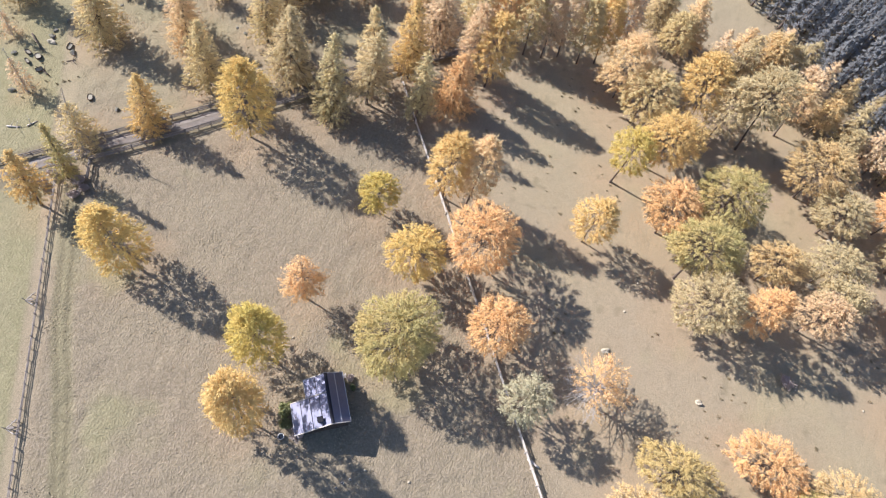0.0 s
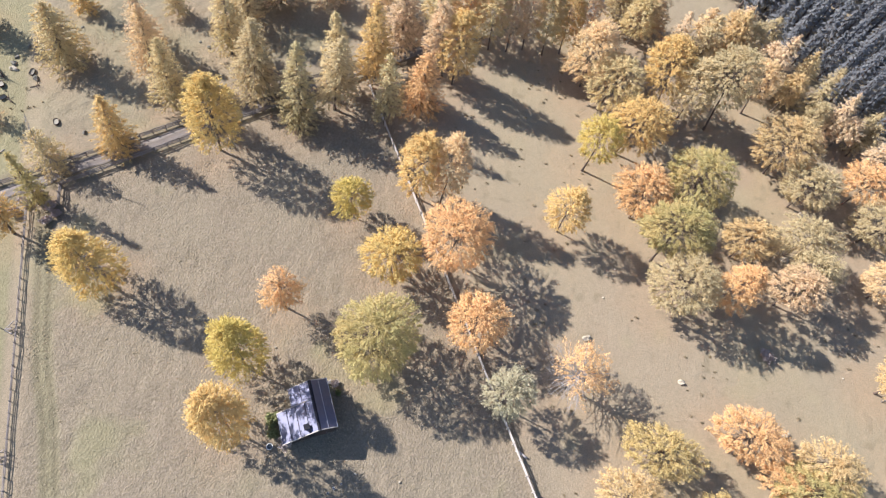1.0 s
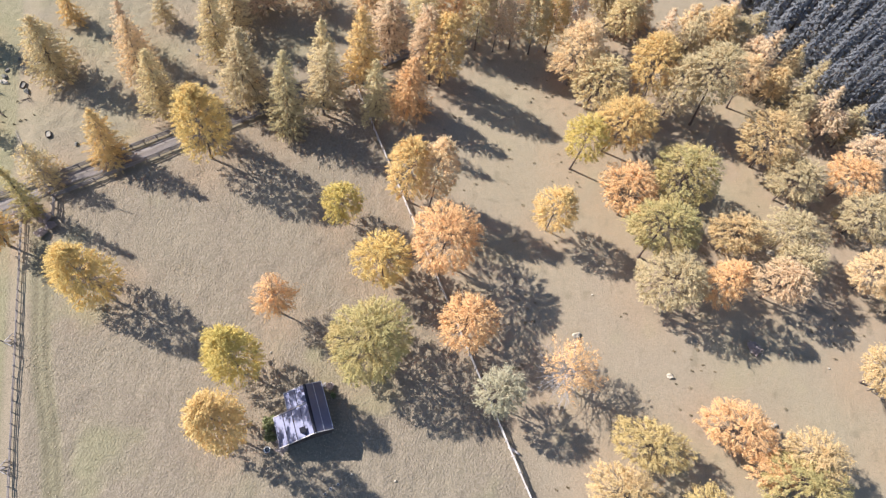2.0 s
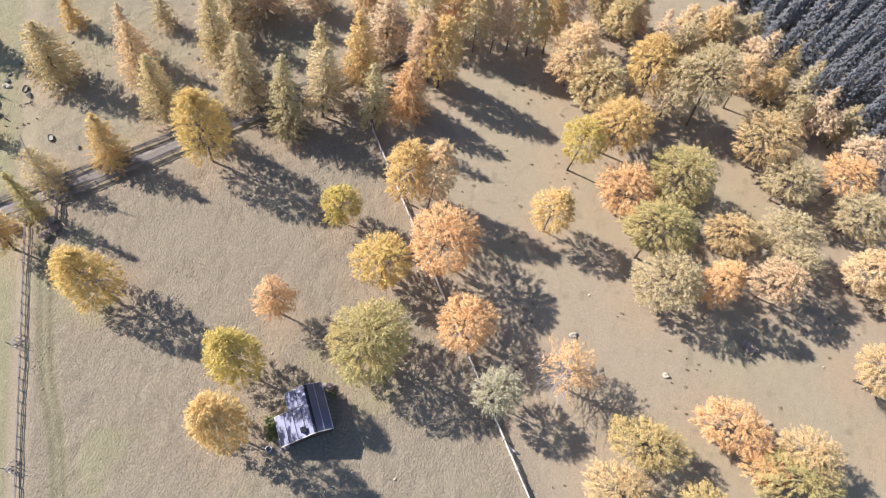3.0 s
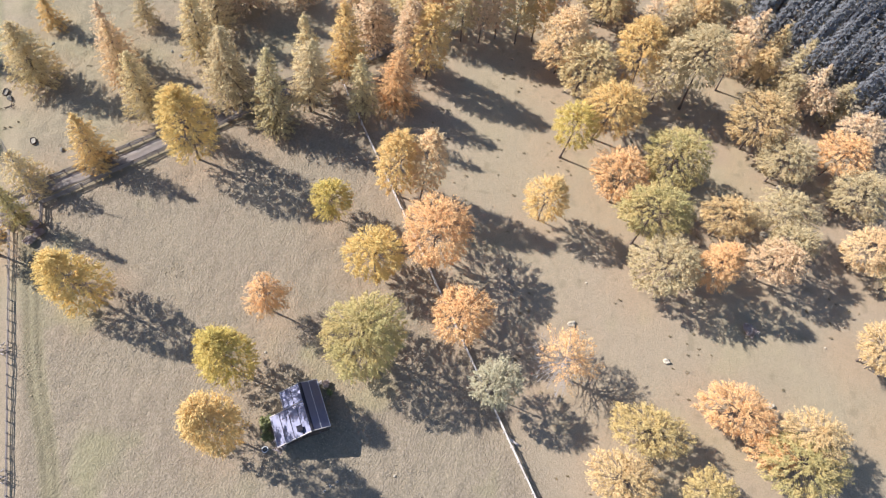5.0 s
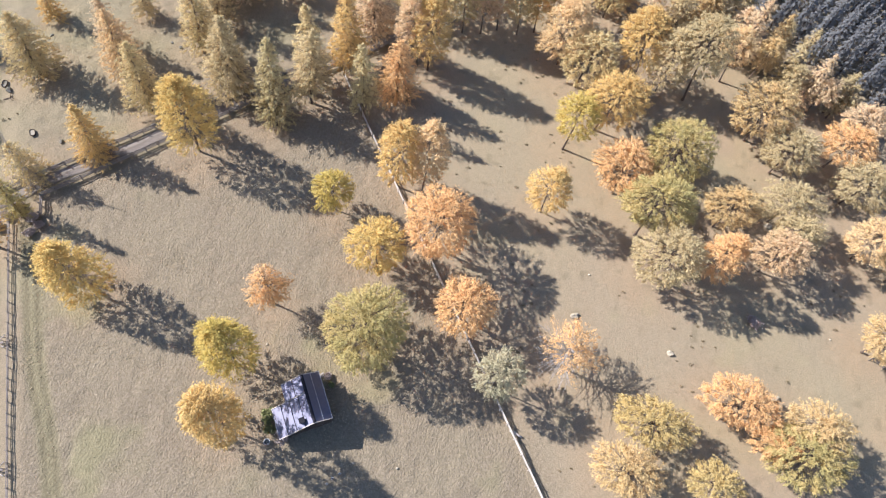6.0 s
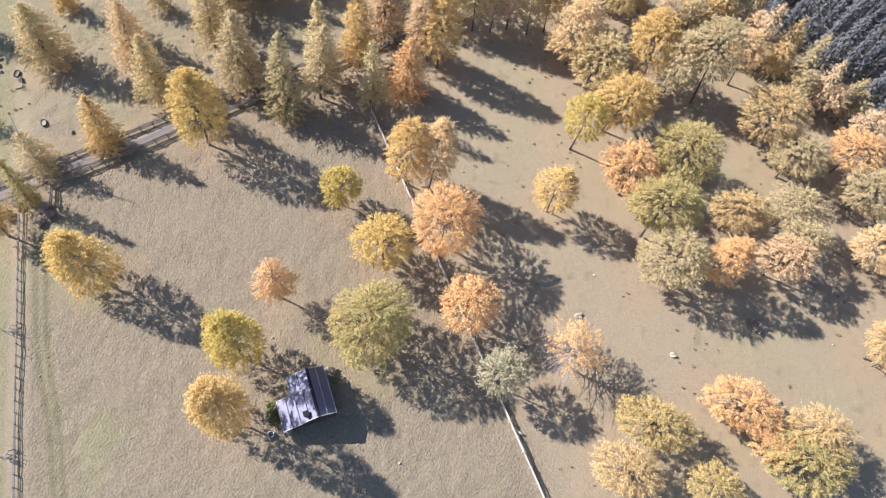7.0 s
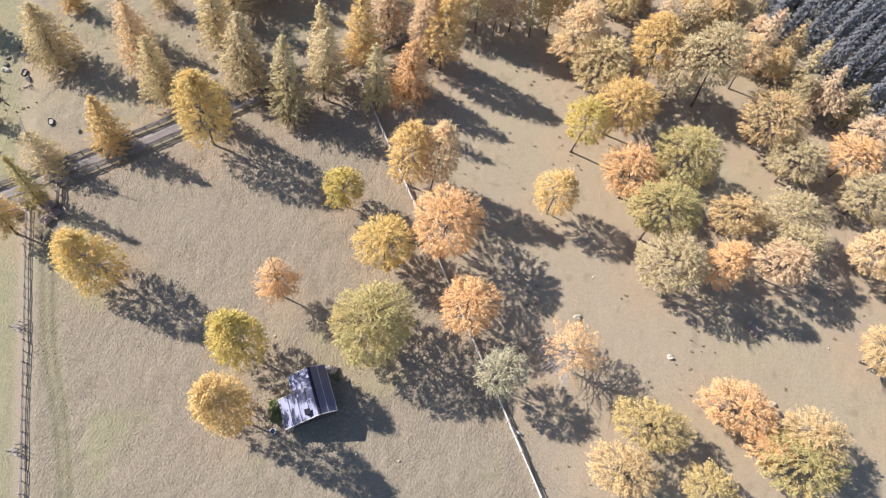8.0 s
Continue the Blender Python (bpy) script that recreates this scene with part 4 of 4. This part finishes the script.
    deck("roof", -L - over, L + over, 0.0, E + 0.3, 1, 2, "shaded blue-grey sheet-metal roof plane")
    deck("roof", -L - over, X0 - 0.02, 0.0, W + 0.3, -1, 2, "sunlit grey sheet-metal roof plane")
    deck("roof", X0, L + over, 0.0, WX + 0.25, -1, 4, "sunlit sheet-metal roof running down over the lean-to")
    bm = bmesh.new()
    for sgn in (-1, 1):
        vs = box(bm, -L - over, L + over, 0.0, 0.2, 0.02, 0.045)
        for v in vs:
            v.co.z += -slope * v.co.y + 0.05
            v.co.y *= sgn
    bmesh.ops.recalc_face_normals(bm, faces=bm.faces[:])
    part("ridge_cap", bm, SEAM_METAL, top, "folded metal ridge cap", at=pose(0, 0, ridge))
    # the chimney's near-black colour stands in for its cast shadow as well
    bm = bmesh.new()
    box(bm, -0.27, 0.27, -0.27, 0.27, -0.9, 0.75)
    chimney = part("chimney", soften(bm, 0.03), SEAM_METAL, top, "metal-clad chimney, coloured near-black to include its cast shadow", at=pose(2.25, -1.4, roof_z(1.4) - 0.2))
    bm = bmesh.new()
    box(bm, -0.36, 0.36, -0.36, 0.36, 0.752, 0.82)
    part("cap", soften(bm, 0.01), SEAM_METAL, chimney)
    return top


hut()


def shrub(x, y, h, r, leaves, label, seed):
    """A many-stemmed bush."""
    rng = np.random.default_rng(seed)
    top = thing("shrub", x, y, label, "shrub")
    stems, at, way = [], [], []
    for k in range(16):
        az, out = rng.uniform(0, 2 * math.pi), r * rng.uniform(0.3, 0.95)
        tip = np.array([math.cos(az) * out, math.sin(az) * out, h * rng.uniform(0.55, 1.0)])
        stems.append([((0, 0, -0.1), 0.03), (tip * (0.4, 0.4, 0.6), 0.02), (tip, 0.006)])
        n = 80
        q = rng.uniform(0.35, 1.05, n)[:, None]
        at.append(tip * q + rng.normal(0, 0.2 * r, (n, 3)) * (1, 1, 0.6))
        way.append(rng.normal(0, 0.6, (n, 3)) + tip * 0.3)
    at, way = np.concatenate(at), np.concatenate(way)
    at[:, 2] = np.maximum(at[:, 2], 0.12)
    part("stems", quick_mesh("stems", *tubes(stems, 4)), BARK, top)
    size = rng.uniform(0.09, 0.2, len(at))
    part("leaves", quick_mesh("leaves", *tufts(rng, at, way, size, size * 0.6)), leaves, top)


shrub(-5.2, 0.2, 1.0, 0.6, SHRUB_LEAVES, "low olive bush against the lean-to wall", 87)
shrub(-4.9, -0.6, 1.2, 0.65, SHRUB_LEAVES, "leafy green bush against the lean-to wall", 81)
shrub(-4.3, -1.7, 1.0, 0.6, SHRUB_LEAVES, "leafy green bush at the hut's corner", 82)
shrub(-2.2, -2.3, 2.1, 1.0, DRY_LEAVES, "dry pinkish-grey bush below the hut's gable", 83)
shrub(57.6, 26.6, 0.8, 1.0, DRY_LEAVES, "dry purplish-grey scrub at a shadow's edge", 86)
shrub(0.9, 6.2, 0.5, 0.4, DRY_LEAVES, "low dry bush behind the hut", 84)
shrub(1.6, 5.2, 0.4, 0.35, SHRUB_LEAVES, "low green weeds beside the hut wall", 85)


# ---- loose things on the grass ----
def boulder(x, y, sx, sy, sz, stone, label, seed, turn=0.0):
    rng = np.random.default_rng(seed)
    bm = bmesh.new()
    bmesh.ops.create_icosphere(bm, subdivisions=3, radius=1.0)
    off = Vector(rng.uniform(-20, 20, 3))
    for v in bm.verts:
        k = 1 + 0.42 * noise.noise(v.co * 1.2 + off) + 0.16 * noise.noise(v.co * 3.1 + off)
        v.co = Vector((v.co.x * sx * k, v.co.y * sy * k, max(-0.35, v.co.z * k) * sz))
    me = bpy.data.meshes.new("boulder")
    bm.to_mesh(me)
    bm.free()
    me.materials.append(stone)
    ob = tagged(new("boulder", me), label, "boulder", "boulders on the pasture")
    ob.matrix_basis = pose(x, y, ground_z(x, y) - 0.02, 0, 0, turn)
    return ob


pale = "pale limestone boulder lying in short grass"
boulder(32.0, 21.7, 0.6, 0.42, 0.5, PALE_STONE, pale, 1, 20)
boulder(46.0, 19.5, 0.6, 0.38, 0.42, PALE_STONE, pale, 2)
boulder(61.0, 16.6, 0.55, 0.4, 0.42, PALE_STONE, pale, 3, 10)
boulder(62.3, 51.3, 0.6, 0.6, 0.6, PALE_STONE, pale, 4)
boulder(59.9, 42.6, 0.6, 0.5, 0.5, PALE_STONE, pale, 5)
boulder(35.1, 87.6, 0.7, 0.6, 0.6, PALE_STONE, pale, 6)
boulder(45.1, 31.9, 0.3, 0.25, 0.25, PALE_STONE, "small pale stone in short grass", 7)
speckled = "grey lichen-stained boulder in green pasture"
mossy = "dark mossy boulder in green pasture"
for k, (x, y, r) in enumerate(((-46.4, 30.4, 0.4), (-57.7, 36.8, 0.6), (-62.0, 38.2, 0.6), (-61.5, 37.3, 0.65), (-61.5, 27.5, 0.55), (-65.1, 33.3, 0.5),
                               (-62.2, 39.4, 0.4), (-56.2, 47.9, 0.35), (-61.6, 41.8, 0.4), (-38.0, 51.4, 0.3), (-36.3, 50.9, 0.4))):
    boulder(x, y, r * 0.95, r * 0.7, r * 0.6, PALE_STONE if r > 0.6 else DARK_STONE, speckled if r > 0.6 else mossy, 20 + k, 110 + 23 * k)


def fallen_log(x, y, length, r, turn, wood, label, seed, branches=0):
    top = thing("fallen_log", x, y, label, "log", turn=turn)
    part("stem", round_log(length, r, r * 0.6, seed, 8), wood, top, at=pose(0, 0, r * 0.8))
    rng = np.random.default_rng(seed)
    for k in range(branches):
        part("branch", round_log(rng.uniform(0.6, 1.3), 0.05, 0.015, seed + k, 5), wood, top,
             at=pose(length * rng.uniform(0.2, 0.9), 0, r * 0.9, 0, rng.uniform(-50, -10), rng.choice((-1, 1)) * rng.uniform(40, 80)))


fallen_log(25.6, 4.7, 1.7, 0.22, -20, PALE_WOOD, "short pale log lying beside the fence", 61)
fallen_log(-57.6, 35.0, 1.5, 0.06, 40, DARK_WOOD, "dark dead branch lying in the pasture", 62, 6)
fallen_log(-58.2, 31.7, 2.2, 0.1, 160, DARK_WOOD, "dark dead branch lying in the pasture", 63, 4)
fallen_log(-64.8, 37.4, 3.8, 0.13, -35, DARK_WOOD, "long bare dead pole lying in the pasture", 64, 3)
fallen_log(-58.4, 22.0, 1.8, 0.12, 20, PALE_WOOD, "bleached dead branch in rough scrub", 66, 3)
fallen_log(-56.0, 23.1, 1.5, 0.1, 60, PALE_WOOD, "bleached dead branch in rough scrub", 67, 3)
fallen_log(5.2, 10.2, 1.6, 0.1, -25, GREY_WOOD, "grey dead branch on dry grass", 65, 2)


def tub(x, y, r, h, label):
    """An open round tub with a rim."""
    bm = bmesh.new()
    prof = ((0.0, 0.02), (r * 0.8, 0.02), (r * 0.82, 0.0), (r, h), (r * 1.08, h), (r * 1.08, h + 0.03), (r * 0.93, h + 0.03), (r * 0.76, 0.05), (0.0, 0.05))
    n = 20
    rings = [[bm.verts.new((p * math.cos(2 * math.pi * k / n), p * math.sin(2 * math.pi * k / n), z)) for k in range(n)] for p, z in prof[1:-1]]
    for a, b in zip(rings, rings[1:]):
        for k in range(n):
            bm.faces.new((a[k], a[(k + 1) % n], b[(k + 1) % n], b[k]))
    bm.faces.new(rings[0][::-1])
    bm.faces.new(rings[-1])
    bmesh.ops.recalc_face_normals(bm, faces=bm.faces[:])
    top = thing("tub", x, y, label, "tub", z=ground_z(x, y) + 0.01)
    part("basin", bm, WHITE_PLASTIC, top)
    water = bmesh.new()
    bmesh.ops.create_circle(water, cap_ends=True, segments=n, radius=r * 0.86)
    part("water", water, GLASS_DARK, top, "dark still water", at=pose(0, 0, h * 0.7))


tub(-4.2, -3.2, 0.37, 0.32, "open white tub on the grass beside the hut")
for k, (x, y, h, r) in enumerate(((-47.4, 19.4, 0.7, 0.8), (-48.4, 17.7, 0.7, 0.8), (-44.7, 18.1, 0.7, 0.8), (-48.6, 15.8, 0.7, 0.7), (-44.1, 16.0, 0.6, 0.7), (-43.4, 17.4, 0.6, 0.6))):
    shrub(x, y, h, r, DRY_LEAVES, "dry purplish-grey scrub by the fence corner", 110 + k)
tub(4.9, -5.6, 0.15, 0.24, "small white bucket in a tree's shade")
tub(5.6, -4.9, 0.13, 0.2, "small white bucket in a tree's shade")
tub(4.4, -6.3, 0.13, 0.2, "small white bucket in a tree's shade")


def planks(x, y, turn):
    """A few pale boards leaning on one another beside the hut."""
    top = thing("plank_stack", x, y, "small stack of pale boards behind the hut", "planks", turn=turn)
    for k in range(4):
        bm = bmesh.new()
        box(bm, -0.55, 0.55, -0.09, 0.09, 0.0, 0.035)
        part("plank", soften(bm, 0.006), PALE_WOOD, top, at=pose(0.03 * k, 0.05 * k, 0.1 + 0.045 * k, 0, 0, 7 * k))


planks(-0.1, 5.9, 35)


def trough(x, y, turn, long, broad, label, tip=0.0):
    """A hollowed-out cattle trough with rounded ends: a thick dark rim round a grey floor."""
    top = thing("cattle_trough", x, y, label, "trough", "old troughs in the pasture", turn=turn)
    n = 28
    ring = lambda k, z: [(k * long * math.copysign(abs(math.cos(a)) ** 0.6, math.cos(a)), (broad - (1 - k) * long) * math.copysign(abs(math.sin(a)) ** 0.6, math.sin(a)), z)
                         for a in (2 * math.pi * (i + 0.5) / n for i in range(n))]
    bm = bmesh.new()
    rows = [[bm.verts.new(p) for p in ring(k, z)] for k, z in ((0.94, 0.0), (1.0, 0.10), (1.02, 0.24), (0.99, 0.28), (0.92, 0.28), (0.90, 0.15))]
    for a, b in zip(rows, rows[1:]):
        for i in range(n):
            bm.faces.new((a[i], a[(i + 1) % n], b[(i + 1) % n], b[i]))
    bm.faces.new(rows[0][::-1])
    bmesh.ops.recalc_face_normals(bm, faces=bm.faces[:])
    lean = pose(0, 0, 0.0 if not tip else broad * 0.45 * math.sin(math.radians(abs(tip))), tip)
    part("rim", bm, DARK_WOOD, top, at=lean)
    bm = bmesh.new()
    low, high = ([bm.verts.new(p) for p in ring(0.905, z)] for z in (0.12, 0.19))
    bm.faces.new(low[::-1])
    bm.faces.new(high)
    for i in range(n):
        bm.faces.new((low[i], low[(i + 1) % n], high[(i + 1) % n], high[i]))
    part("floor_board", bm, SILT, top, "grey-green silted floor", at=lean)


trough(-50.9, 30.7, 125, 0.6, 0.38, "dark-rimmed oval cattle trough with a grey floor")
trough(-61.6, 34.1, 140, 0.6, 0.42, "dark-rimmed oval cattle trough with a silted floor")
trough(-58.6, 37.5, 105, 0.66, 0.34, "pale-floored old trough with a dark worn rim", 14)
trough(-63.3, 34.1, 150, 0.56, 0.34, "broken dark trough lying tipped in the pasture", 24)
trough(-60.1, 32.1, 60, 0.52, 0.32, "broken dark trough lying tipped in the pasture", 28)
trough(-62.5, 32.7, 145, 0.56, 0.22, "narrow dark trough lying in the pasture", 10)


for k, (x, y) in enumerate(((33.4, 28.3), (-8.1, 8.5), (12.4, -2.8), (34.4, 33.2), (6.9, -3.3), (69.0, 26.7))):
    boulder(x, y, 0.16, 0.13, 0.12, PALE_STONE, "small pale stone in short grass", 90 + k, 40 * k)
